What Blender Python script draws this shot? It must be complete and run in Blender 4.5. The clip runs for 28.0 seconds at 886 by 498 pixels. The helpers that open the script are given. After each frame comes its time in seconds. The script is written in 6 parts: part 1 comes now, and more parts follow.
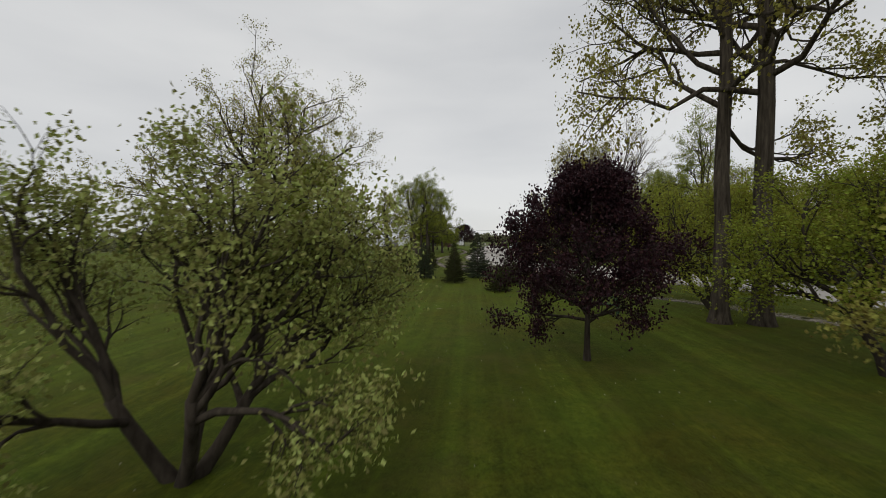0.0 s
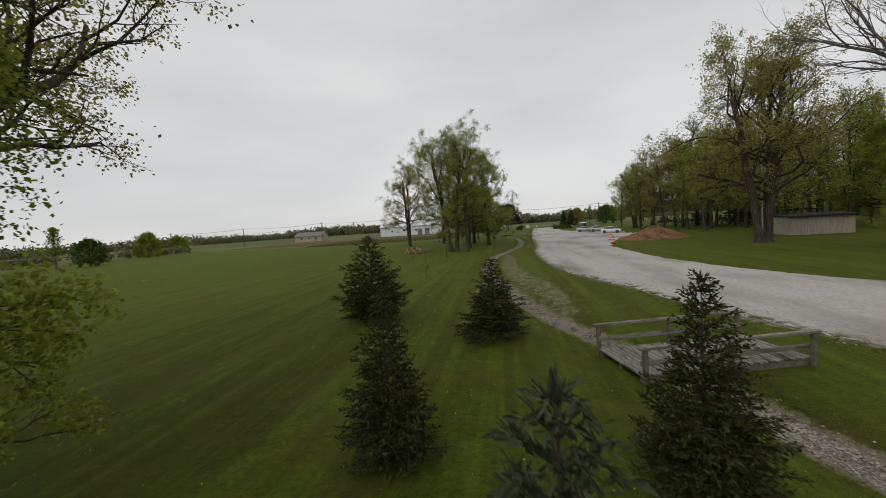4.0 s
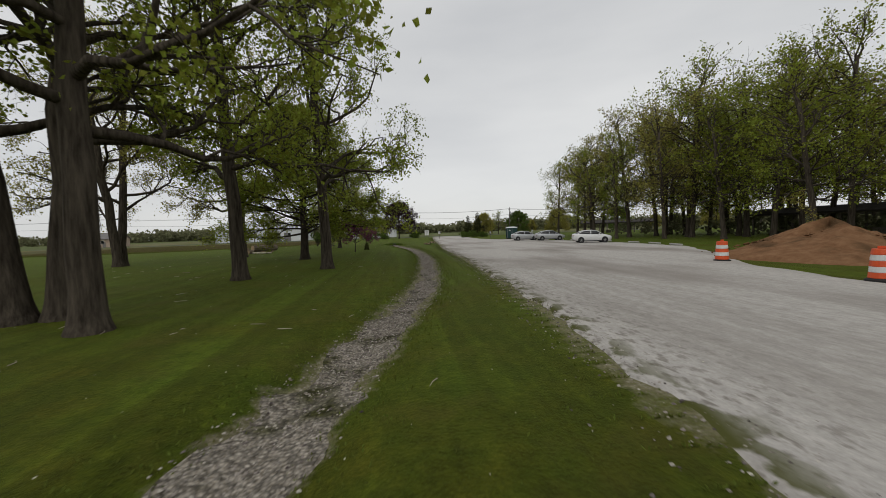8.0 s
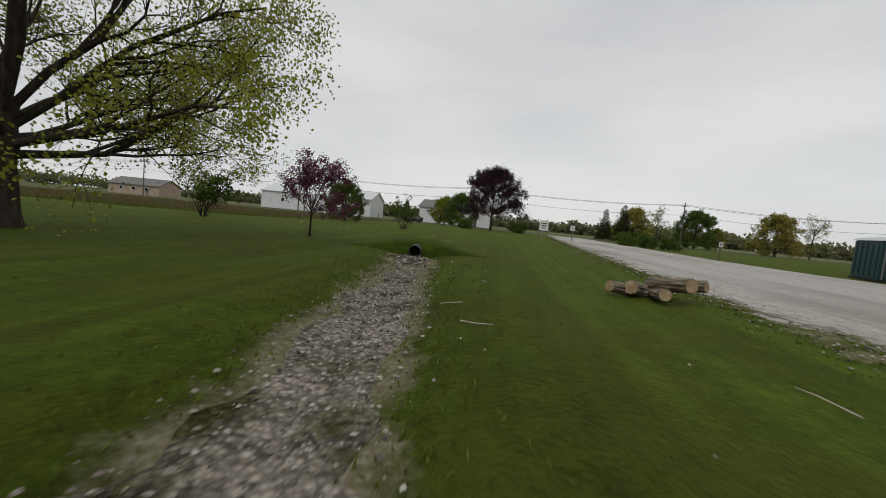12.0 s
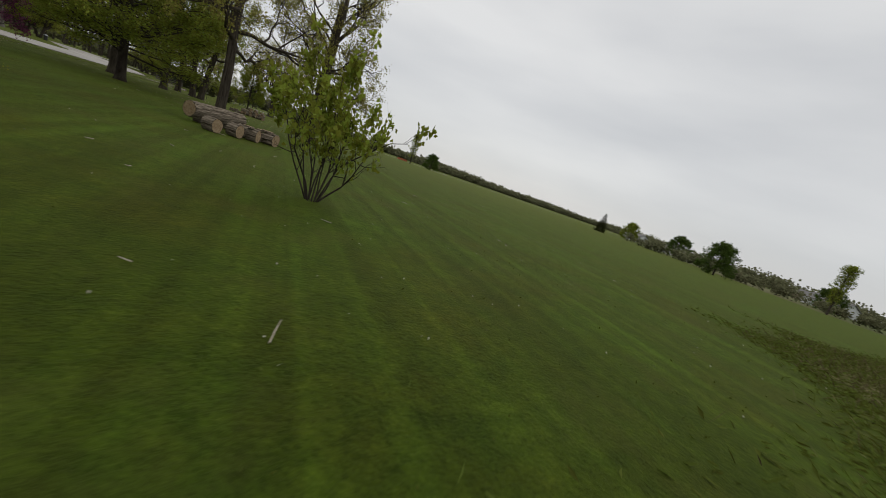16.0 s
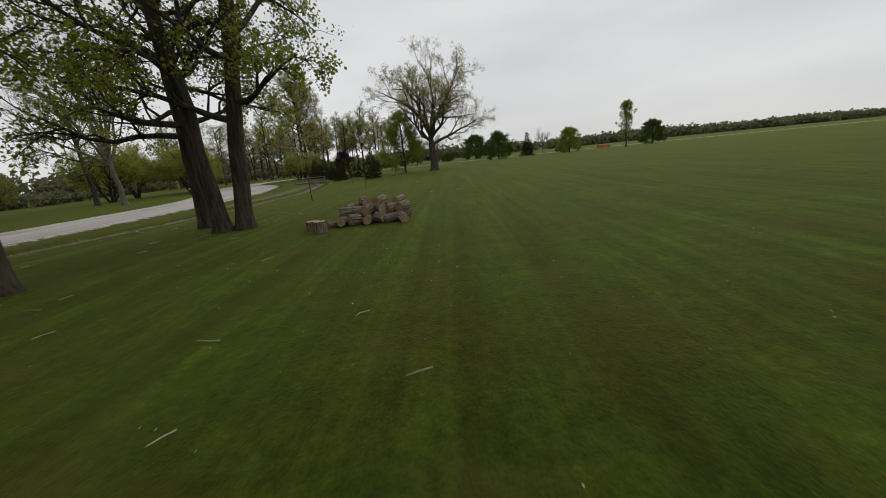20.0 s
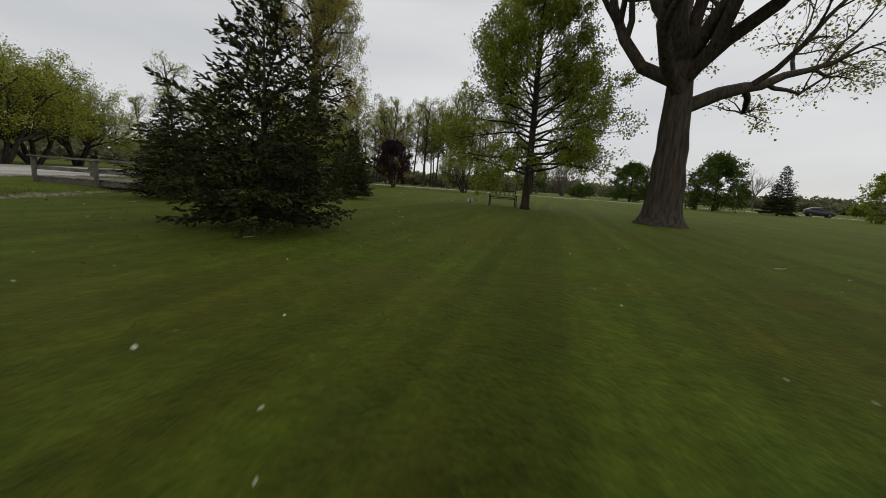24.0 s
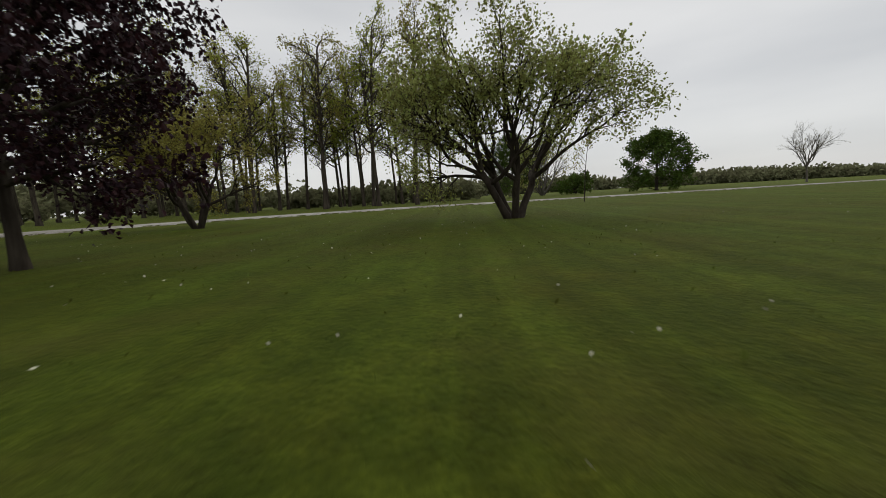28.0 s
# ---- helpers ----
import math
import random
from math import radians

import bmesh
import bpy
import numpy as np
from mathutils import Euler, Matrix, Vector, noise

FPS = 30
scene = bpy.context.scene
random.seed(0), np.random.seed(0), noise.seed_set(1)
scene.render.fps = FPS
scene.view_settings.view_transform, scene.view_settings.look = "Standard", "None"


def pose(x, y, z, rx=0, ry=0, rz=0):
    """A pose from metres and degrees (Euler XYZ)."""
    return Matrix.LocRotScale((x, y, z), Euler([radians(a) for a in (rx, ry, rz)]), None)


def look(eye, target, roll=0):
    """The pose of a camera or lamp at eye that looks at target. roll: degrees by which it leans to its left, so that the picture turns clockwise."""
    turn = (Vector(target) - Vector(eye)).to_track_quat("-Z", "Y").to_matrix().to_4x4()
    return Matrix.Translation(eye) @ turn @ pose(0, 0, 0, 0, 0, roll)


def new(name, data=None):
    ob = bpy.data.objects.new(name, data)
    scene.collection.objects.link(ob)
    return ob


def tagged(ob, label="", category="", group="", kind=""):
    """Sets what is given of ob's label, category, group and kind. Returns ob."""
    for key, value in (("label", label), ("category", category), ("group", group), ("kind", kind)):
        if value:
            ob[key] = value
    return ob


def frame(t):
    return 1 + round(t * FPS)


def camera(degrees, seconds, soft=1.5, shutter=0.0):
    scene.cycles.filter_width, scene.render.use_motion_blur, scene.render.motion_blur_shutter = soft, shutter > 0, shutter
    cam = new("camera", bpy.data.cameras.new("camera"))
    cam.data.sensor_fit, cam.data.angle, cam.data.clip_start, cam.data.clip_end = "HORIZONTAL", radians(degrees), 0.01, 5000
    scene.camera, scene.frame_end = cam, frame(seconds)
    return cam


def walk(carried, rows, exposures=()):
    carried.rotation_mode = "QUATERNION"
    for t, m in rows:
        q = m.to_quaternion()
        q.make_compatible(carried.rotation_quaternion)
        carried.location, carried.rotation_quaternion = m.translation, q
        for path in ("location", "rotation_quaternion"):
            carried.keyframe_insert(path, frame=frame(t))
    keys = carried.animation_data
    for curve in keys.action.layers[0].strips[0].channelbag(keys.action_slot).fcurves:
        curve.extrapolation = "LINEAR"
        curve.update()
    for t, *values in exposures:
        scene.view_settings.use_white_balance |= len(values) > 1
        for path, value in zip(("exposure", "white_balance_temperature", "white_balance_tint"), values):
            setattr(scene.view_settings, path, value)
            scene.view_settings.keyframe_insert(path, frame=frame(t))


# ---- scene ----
cam = camera(99.8, 28.0, soft=0.5, shutter=0.08)
PATH = [
    (0, (9.6, -48.0, 3.6), (9.455, -46.006, 3.551), -0.5),
    (0.5, (10.33, -41.6, 5.4), (10.094, -39.615, 5.324), -3.7),
    (1, (10.285, -36.802, 6.044), (9.932, -34.837, 5.924), -4.3),
    (1.5, (9.931, -33.872, 5.992), (9.512, -31.922, 5.845), -3.3),
    (2, (9.265, -30.924, 5.404), (8.807, -28.986, 5.228), -1.9),
    (2.5, (8.508, -27.711, 4.696), (8.034, -25.776, 4.521), -1.2),
    (4.5, (3.871, -10.111, 4.246), (3.645, -8.127, 4.126), -5.5),
    (5, (2.76, -4.523, 4.254), (2.685, -2.529, 4.12), -7.3),
    (5.5, (1.925, 1.366, 4.012), (2.042, 3.357, 3.867), -9.1),
    (6, (1.847, 7.387, 3.515), (2.075, 9.37, 3.378), -9.1),
    (6.5, (2.445, 13.757, 3.068), (2.732, 15.733, 2.946), -7.7),
    (7, (3.682, 20.32, 2.726), (3.972, 22.296, 2.614), -5.8),
    (7.5, (4.977, 26.625, 2.213), (5.248, 28.604, 2.114), -3.6),
    (8, (6.056, 32.481, 1.95), (6.292, 34.465, 1.854), -1.9),
    (8.5, (7.239, 38.386, 1.512), (7.435, 40.374, 1.419), -0.6),
    (9, (7.999, 45.604, 1.163), (8.168, 47.594, 1.06), 0.6),
    (9.5, (8.759, 52.632, 1.124), (8.883, 54.625, 0.999), 1.6),
    (10, (8.634, 59.013, 1.009), (8.733, 61.005, 0.864), 2.1),
    (10.5, (8.429, 65.099, 0.954), (8.49, 67.092, 0.798), 2.9),
    (11, (8.16, 71.111, 0.998), (8.165, 73.105, 0.833), 3.5),
    (11.5, (7.77, 76.448, 1.022), (7.699, 78.44, 0.86), 3.4),
    (12.5, (8.35, 86.4, 1.0), (7.72, 88.29, 0.864), 9.0),
    (13.5, (9.75, 96.1, 1.12), (8.13, 97.27, 1.006), 16.7),
    (14, (7.847, 102.525, 1.222), (5.879, 102.822, 1.018), 19.9),
    (14.5, (2.845, 105.573, 1.334), (0.902, 105.191, 1.056), 19.7),
    (15, (-1.603, 107.078, 1.715), (-3.338, 106.143, 1.375), 19.5),
    (15.5, (-7.666, 106.042, 1.881), (-9.063, 104.664, 1.493), 18.4),
    (16, (-13.195, 103.33, 1.644), (-14.096, 101.586, 1.258), 19.4),
    (16.5, (-18.069, 100.484, 1.47), (-18.348, 98.547, 1.055), 17.6),
    (17, (-20.7, 97.3, 1.225), (-20.54, 95.356, 0.783), 13.4),
    (17.5, (-21.09, 94.045, 1.096), (-20.714, 92.132, 0.649), 9.9),
    (18, (-19.819, 86.374, 0.927), (-19.349, 84.482, 0.482), 6.9),
    (18.5, (-17.963, 79.282, 0.831), (-17.475, 77.392, 0.394), 3.5),
    (19, (-16.039, 72.172, 0.775), (-15.615, 70.258, 0.378), -1.3),
    (19.5, (-14.024, 65.907, 1.73), (-13.809, 63.968, 1.288), -5.2),
    (20, (-12.947, 59.657, 2.368), (-12.884, 57.717, 1.887), -5.5),
    (20.5, (-13.166, 52.933, 2.567), (-13.095, 50.996, 2.075), -4.7),
    (21, (-12.827, 45.75, 1.919), (-12.65, 43.814, 1.45), -1.7),
    (21.5, (-11.506, 38.175, 1.357), (-11.212, 36.246, 0.915), 1.5),
    (23.5, (-7.75, 13.78, 1.09), (-7.29, 11.866, 0.743), 4.3),
    (24, (-6.15, 7.05, 1.02), (-5.63, 5.15, 0.675), 4.3),
    (24.5, (-3.95, 1.75, 0.9), (-3.41, -0.15, 0.577), 3.4),
    (25, (-1.78, -3.701, 0.95), (-1.249, -5.603, 0.634), 2.2),
    (25.5, (-0.158, -8.094, 1.41), (0.314, -10.007, 1.067), 1.8),
    (26, (1.45, -12.937, 1.538), (1.879, -14.863, 1.208), 0.7),
    (26.5, (3.081, -17.778, 1.352), (3.464, -19.716, 1.037), 0.2),
    (27, (4.687, -22.542, 0.942), (4.994, -24.496, 0.645), -0.5),
    (27.5, (5.743, -27.086, 0.702), (5.96, -29.054, 0.416), -1.1),
    (28, (6.8, -31.731, 0.702), (6.894, -33.709, 0.426), -3.0),
]
walk(cam, [(t, look(eye, target, roll)) for t, eye, target, roll in PATH])

# ---- sky and sun: a closed overcast in spring ----
SUN_EL, SUN_ROT = radians(48), radians(200)
world = bpy.data.worlds.new("overcast")
scene.world = world
world.use_nodes = True
wn, wl = world.node_tree.nodes, world.node_tree.links
wn.clear()
w_out, w_bg = wn.new("ShaderNodeOutputWorld"), wn.new("ShaderNodeBackground")
w_sky = wn.new("ShaderNodeTexSky")
w_sky.sky_type, w_sky.sun_disc = "NISHITA", False
w_sky.sun_elevation, w_sky.sun_rotation = SUN_EL, SUN_ROT
w_dim = wn.new("ShaderNodeMix")
w_dim.data_type, w_dim.blend_type = "RGBA", "MULTIPLY"
w_dim.inputs[0].default_value = 1.0
w_dim.inputs[7].default_value = (0.06, 0.06, 0.06, 1)
w_co, w_map = wn.new("ShaderNodeTexCoord"), wn.new("ShaderNodeMapping")
w_map.inputs["Scale"].default_value = (1.0, 1.0, 4.0)
w_no = wn.new("ShaderNodeTexNoise")
w_no.inputs["Scale"].default_value, w_no.inputs["Detail"].default_value = 1.4, 5.0
w_no.inputs["Roughness"].default_value = 0.45
w_ramp = wn.new("ShaderNodeValToRGB")
w_ramp.color_ramp.elements[0].position, w_ramp.color_ramp.elements[1].position = 0.34, 0.66
w_ramp.color_ramp.elements[0].color = (0.555, 0.562, 0.570, 1)
w_ramp.color_ramp.elements[1].color = (0.706, 0.706, 0.698, 1)
w_mix = wn.new("ShaderNodeMix")
w_mix.data_type = "RGBA"
w_mix.inputs[0].default_value = 0.88
wl.new(w_sky.outputs[0], w_dim.inputs[6])
wl.new(w_co.outputs["Generated"], w_map.inputs[0])
wl.new(w_map.outputs[0], w_no.inputs["Vector"])
wl.new(w_no.outputs[0], w_ramp.inputs[0])
wl.new(w_dim.outputs[2], w_mix.inputs[6])
wl.new(w_ramp.outputs[0], w_mix.inputs[7])
wl.new(w_mix.outputs[2], w_bg.inputs[0])
wl.new(w_bg.outputs[0], w_out.inputs[0])
w_bg.inputs[1].default_value = 1.12
sun_data = bpy.data.lights.new("sun", "SUN")
sun_data.energy, sun_data.angle, sun_data.color = 0.7, radians(35), (1.0, 0.97, 0.92)
sun = new("sun", sun_data)
sun.matrix_world = look((0, 0, 60), (-math.sin(SUN_ROT) * math.cos(SUN_EL), -math.cos(SUN_ROT) * math.cos(SUN_EL), 60 - math.sin(SUN_EL)))

# ---- materials ----
def mat(name, color=(0.5, 0.5, 0.5), rough=0.7, metal=0.0, color2=None, scale=6.0, detail=6.0, bump=0.0, bump_scale=None, spec=0.3, stretch=(1, 1, 1), island=0.0, world_space=True, translucent=0.0, third=None, third_scale=0.6):
    m = bpy.data.materials.new(name)
    m.use_nodes = True
    n, l = m.node_tree.nodes, m.node_tree.links
    b = n["Principled BSDF"]
    b.inputs["Roughness"].default_value, b.inputs["Metallic"].default_value = rough, metal
    b.inputs["Specular IOR Level"].default_value = spec
    b.inputs["Base Color"].default_value = (*color, 1)
    last = None
    co = n.new("ShaderNodeTexCoord")
    mp = n.new("ShaderNodeMapping")
    mp.inputs["Scale"].default_value = stretch
    if world_space:
        geo = n.new("ShaderNodeNewGeometry")
        l.new(geo.outputs["Position"], mp.inputs[0])
    else:
        l.new(co.outputs["Object"], mp.inputs[0])
    if color2 or bump:
        t = n.new("ShaderNodeTexNoise")
        t.inputs["Scale"].default_value, t.inputs["Detail"].default_value = scale, detail
        t.inputs["Roughness"].default_value = 0.62
        l.new(mp.outputs[0], t.inputs["Vector"])
    if color2:
        r = n.new("ShaderNodeValToRGB")
        r.color_ramp.elements[0].position, r.color_ramp.elements[1].position = 0.32, 0.68
        r.color_ramp.elements[0].color, r.color_ramp.elements[1].color = (*color, 1), (*color2, 1)
        l.new(t.outputs[0], r.inputs[0])
        last = r.outputs[0]
    if third:
        t3 = n.new("ShaderNodeTexNoise")
        t3.inputs["Scale"].default_value, t3.inputs["Detail"].default_value = third_scale, 4
        l.new(mp.outputs[0], t3.inputs["Vector"])
        r3 = n.new("ShaderNodeValToRGB")
        r3.color_ramp.elements[0].position, r3.color_ramp.elements[1].position = 0.48, 0.68
        mx = n.new("ShaderNodeMix")
        mx.data_type = "RGBA"
        l.new(t3.outputs[0], r3.inputs[0])
        l.new(r3.outputs[0], mx.inputs[0])
        l.new(last, mx.inputs[6])
        mx.inputs[7].default_value = (*third, 1)
        last = mx.outputs[2]
    if island:
        geo2, hsv = n.new("ShaderNodeNewGeometry"), n.new("ShaderNodeHueSaturation")
        mr = n.new("ShaderNodeMapRange")
        mr.inputs["To Min"].default_value, mr.inputs["To Max"].default_value = 1 - island, 1 + island
        l.new(geo2.outputs["Random Per Island"], mr.inputs[0])
        l.new(mr.outputs[0], hsv.inputs["Value"])
        mr2 = n.new("ShaderNodeMapRange")
        mr2.inputs["To Min"].default_value, mr2.inputs["To Max"].default_value = 0.5 - island * 0.06, 0.5 + island * 0.05
        l.new(geo2.outputs["Random Per Island"], mr2.inputs[0])
        l.new(mr2.outputs[0], hsv.inputs["Hue"])
        if last:
            l.new(last, hsv.inputs["Color"])
        else:
            hsv.inputs["Color"].default_value = (*color, 1)
        last = hsv.outputs[0]
    if last:
        l.new(last, b.inputs["Base Color"])
    if bump:
        t2 = t
        if bump_scale:
            t2 = n.new("ShaderNodeTexNoise")
            t2.inputs["Scale"].default_value, t2.inputs["Detail"].default_value = bump_scale, 6
            l.new(mp.outputs[0], t2.inputs["Vector"])
        bp = n.new("ShaderNodeBump")
        bp.inputs["Strength"].default_value, bp.inputs["Distance"].default_value = 0.6, bump
        l.new(t2.outputs[0], bp.inputs["Height"])
        l.new(bp.outputs[0], b.inputs["Normal"])
    if translucent:
        tr, ms = n.new("ShaderNodeBsdfTranslucent"), n.new("ShaderNodeMixShader")
        out = n["Material Output"]
        if last:
            l.new(last, tr.inputs[0])
        else:
            tr.inputs[0].default_value = (*color, 1)
        ms.inputs[0].default_value = translucent
        l.new(b.outputs[0], ms.inputs[1])
        l.new(tr.outputs[0], ms.inputs[2])
        l.new(ms.outputs[0], out.inputs[0])
    return m


def lawn_material():
    """Mown lawn: blades' grain, dry and lush patches, mowing tracks along the length of the park, tall brown field far out."""
    m = bpy.data.materials.new("lawn")
    m.use_nodes = True
    n, l = m.node_tree.nodes, m.node_tree.links
    b = n["Principled BSDF"]
    b.inputs["Roughness"].default_value, b.inputs["Specular IOR Level"].default_value = 0.9, 0.08
    geo = n.new("ShaderNodeNewGeometry")
    def noise_tex(scale, detail, stretch=(1, 1, 1), rot=0.0):
        mp = n.new("ShaderNodeMapping")
        mp.inputs["Scale"].default_value = stretch
        mp.inputs["Rotation"].default_value = (0, 0, rot)
        l.new(geo.outputs["Position"], mp.inputs[0])
        t = n.new("ShaderNodeTexNoise")
        t.inputs["Scale"].default_value, t.inputs["Detail"].default_value = scale, detail
        t.inputs["Roughness"].default_value = 0.65
        l.new(mp.outputs[0], t.inputs["Vector"])
        return t.outputs[0]
    def ramp(fac, stops):
        r = n.new("ShaderNodeValToRGB")
        while len(r.color_ramp.elements) < len(stops):
            r.color_ramp.elements.new(0.5)
        for e, (p, c) in zip(r.color_ramp.elements, stops):
            e.position, e.color = p, (*c, 1)
        l.new(fac, r.inputs[0])
        return r.outputs[0]
    def mix(fac, a, c, mode="MIX"):
        x = n.new("ShaderNodeMix")
        x.data_type, x.blend_type = "RGBA", mode
        if isinstance(fac, float):
            x.inputs[0].default_value = fac
        else:
            l.new(fac, x.inputs[0])
        for s, v in ((6, a), (7, c)):
            if isinstance(v, tuple):
                x.inputs[s].default_value = (*v, 1)
            else:
                l.new(v, x.inputs[s])
        return x.outputs[2]
    base = ramp(noise_tex(0.30, 6), [(0.3, (0.047, 0.041, 0.0045)), (0.5, (0.042, 0.053, 0.005)), (0.7, (0.046, 0.068, 0.0065))])
    stripes = ramp(noise_tex(0.9, 2, (1.0, 0.035, 1.0), 0.06), [(0.42, (0.86, 0.84, 0.82)), (0.60, (1.14, 1.20, 1.18))])
    col = mix(1.0, base, stripes, "MULTIPLY")
    lines = ramp(noise_tex(2.6, 2, (1.0, 0.02, 1.0), 0.04), [(0.44, (0.88, 0.88, 0.88)), (0.62, (1.20, 1.26, 1.25))])
    col = mix(1.0, col, lines, "MULTIPLY")
    mottle = ramp(noise_tex(1.7, 5), [(0.32, (0.68, 0.76, 0.7)), (0.68, (1.30, 1.22, 1.2))])
    col = mix(1.0, col, mottle, "MULTIPLY")
    clumps = ramp(noise_tex(7.0, 4), [(0.34, (0.70, 0.74, 0.66)), (0.66, (1.30, 1.26, 1.25))])
    col = mix(1.0, col, clumps, "MULTIPLY")
    grain = ramp(noise_tex(30, 4), [(0.3, (0.66, 0.68, 0.62)), (0.7, (1.34, 1.30, 1.25))])
    col = mix(1.0, col, grain, "MULTIPLY")
    dry = ramp(noise_tex(0.5, 7), [(0.52, (0, 0, 0)), (0.70, (1, 1, 1))])
    half = n.new("ShaderNodeMath")
    half.operation = "MULTIPLY"
    half.inputs[1].default_value = 0.6
    l.new(dry, half.inputs[0])
    col = mix(half.outputs[0], col, (0.066, 0.054, 0.014))
    sep, lush = n.new("ShaderNodeSeparateXYZ"), n.new("ShaderNodeMapRange")
    l.new(geo.outputs["Position"], sep.inputs[0])
    l.new(sep.outputs[1], lush.inputs[0])
    lush.inputs["From Min"].default_value, lush.inputs["From Max"].default_value = 40.0, 78.0
    col = mix(lush.outputs[0], col, mix(1.0, col, (0.79, 0.95, 0.82), "MULTIPLY"))
    # bare stony soil and dead grass beside the ditch, in the wash and at the road's edge
    att = n.new("ShaderNodeAttribute")
    att.attribute_name = "bare"
    rough = n.new("ShaderNodeMath")
    rough.operation = "MULTIPLY_ADD"
    rough.inputs[1].default_value = 1.5
    l.new(noise_tex(1.9, 7), rough.inputs[0])
    l.new(att.outputs["Fac"], rough.inputs[2])
    cut = n.new("ShaderNodeMapRange")
    cut.inputs["From Min"].default_value, cut.inputs["From Max"].default_value = 1.12, 1.42
    l.new(rough.outputs[0], cut.inputs[0])
    soil = ramp(noise_tex(16, 5), [(0.30, (0.085, 0.070, 0.040)), (0.5, (0.15, 0.13, 0.09)), (0.66, (0.34, 0.31, 0.265))])
    dead = ramp(noise_tex(3.0, 6), [(0.40, (0.10, 0.092, 0.04)), (0.62, (0.20, 0.175, 0.115))])
    soil = mix(0.45, soil, dead)
    col = mix(cut.outputs[0], col, soil)
    # rough brown grass of the unmown field
    wild, wide = n.new("ShaderNodeAttribute"), n.new("ShaderNodeMath")
    wild.attribute_name = "rough"
    wide.operation = "MULTIPLY_ADD"
    wide.inputs[1].default_value = 1.2
    l.new(noise_tex(0.8, 7), wide.inputs[0])
    l.new(wild.outputs["Fac"], wide.inputs[2])
    far = n.new("ShaderNodeMapRange")
    far.inputs["From Min"].default_value, far.inputs["From Max"].default_value = 0.95, 1.35
    l.new(wide.outputs[0], far.inputs[0])
    hay = ramp(noise_tex(1.6, 6), [(0.36, (0.055, 0.065, 0.018)), (0.52, (0.095, 0.078, 0.036)), (0.68, (0.17, 0.14, 0.08))])
    col = mix(far.outputs[0], col, hay)
    l.new(col, b.inputs["Base Color"])
    b.inputs["Sheen Weight"].default_value, b.inputs["Sheen Roughness"].default_value = 0.21, 0.40
    b.inputs["Sheen Tint"].default_value = (0.51, 0.63, 0.09, 1)
    bp = n.new("ShaderNodeBump")
    bp.inputs["Strength"].default_value, bp.inputs["Distance"].default_value = 0.6, 0.05
    l.new(noise_tex(22, 6), bp.inputs["Height"])
    l.new(bp.outputs[0], b.inputs["Normal"])
    return m


M_LAWN = lawn_material()
M_ROAD = mat("crushed limestone road", (0.36, 0.34, 0.315), 0.95, color2=(0.50, 0.475, 0.44), scale=9, bump=0.02, bump_scale=45, spec=0.1, third=(0.27, 0.245, 0.22), third_scale=0.22, stretch=(1, 0.4, 1))
M_GRAVEL = mat("ditch gravel bed", (0.16, 0.135, 0.10), 0.95, color2=(0.40, 0.365, 0.315), scale=24, bump=0.05, bump_scale=30, spec=0.1, third=(0.062, 0.062, 0.022), third_scale=1.5)
def pebbles(m, scale, dark, amount, relief):
    """Loose stones in a surface: cells of varied brightness with dark gaps and relief."""
    n, l = m.node_tree.nodes, m.node_tree.links
    b = n["Principled BSDF"]
    src = b.inputs["Base Color"].links[0].from_socket
    geo, vo = n.new("ShaderNodeNewGeometry"), n.new("ShaderNodeTexVoronoi")
    vo.inputs["Scale"].default_value = scale
    l.new(geo.outputs["Position"], vo.inputs["Vector"])
    tone, edge = n.new("ShaderNodeMapRange"), n.new("ShaderNodeMapRange")
    sep = n.new("ShaderNodeSeparateColor")
    l.new(vo.outputs["Color"], sep.inputs[0])
    l.new(sep.outputs[0], tone.inputs[0])
    tone.inputs["To Min"].default_value, tone.inputs["To Max"].default_value = 1 - amount, 1 + amount
    l.new(vo.outputs["Distance"], edge.inputs[0])
    edge.inputs["From Min"].default_value, edge.inputs["From Max"].default_value = 0.25, 0.75
    edge.inputs["To Min"].default_value, edge.inputs["To Max"].default_value = 1.0, dark
    mul = n.new("ShaderNodeMath")
    mul.operation = "MULTIPLY"
    l.new(tone.outputs[0], mul.inputs[0])
    l.new(edge.outputs[0], mul.inputs[1])
    mx = n.new("ShaderNodeMix")
    mx.data_type, mx.blend_type = "RGBA", "MULTIPLY"
    mx.inputs[0].default_value = 1.0
    l.new(src, mx.inputs[6])
    l.new(mul.outputs[0], mx.inputs[7])
    l.new(mx.outputs[2], b.inputs["Base Color"])
    bp = n.new("ShaderNodeBump")
    bp.invert = True
    bp.inputs["Strength"].default_value, bp.inputs["Distance"].default_value = 0.7, relief
    l.new(vo.outputs["Distance"], bp.inputs["Height"])
    l.new(bp.outputs[0], b.inputs["Normal"])


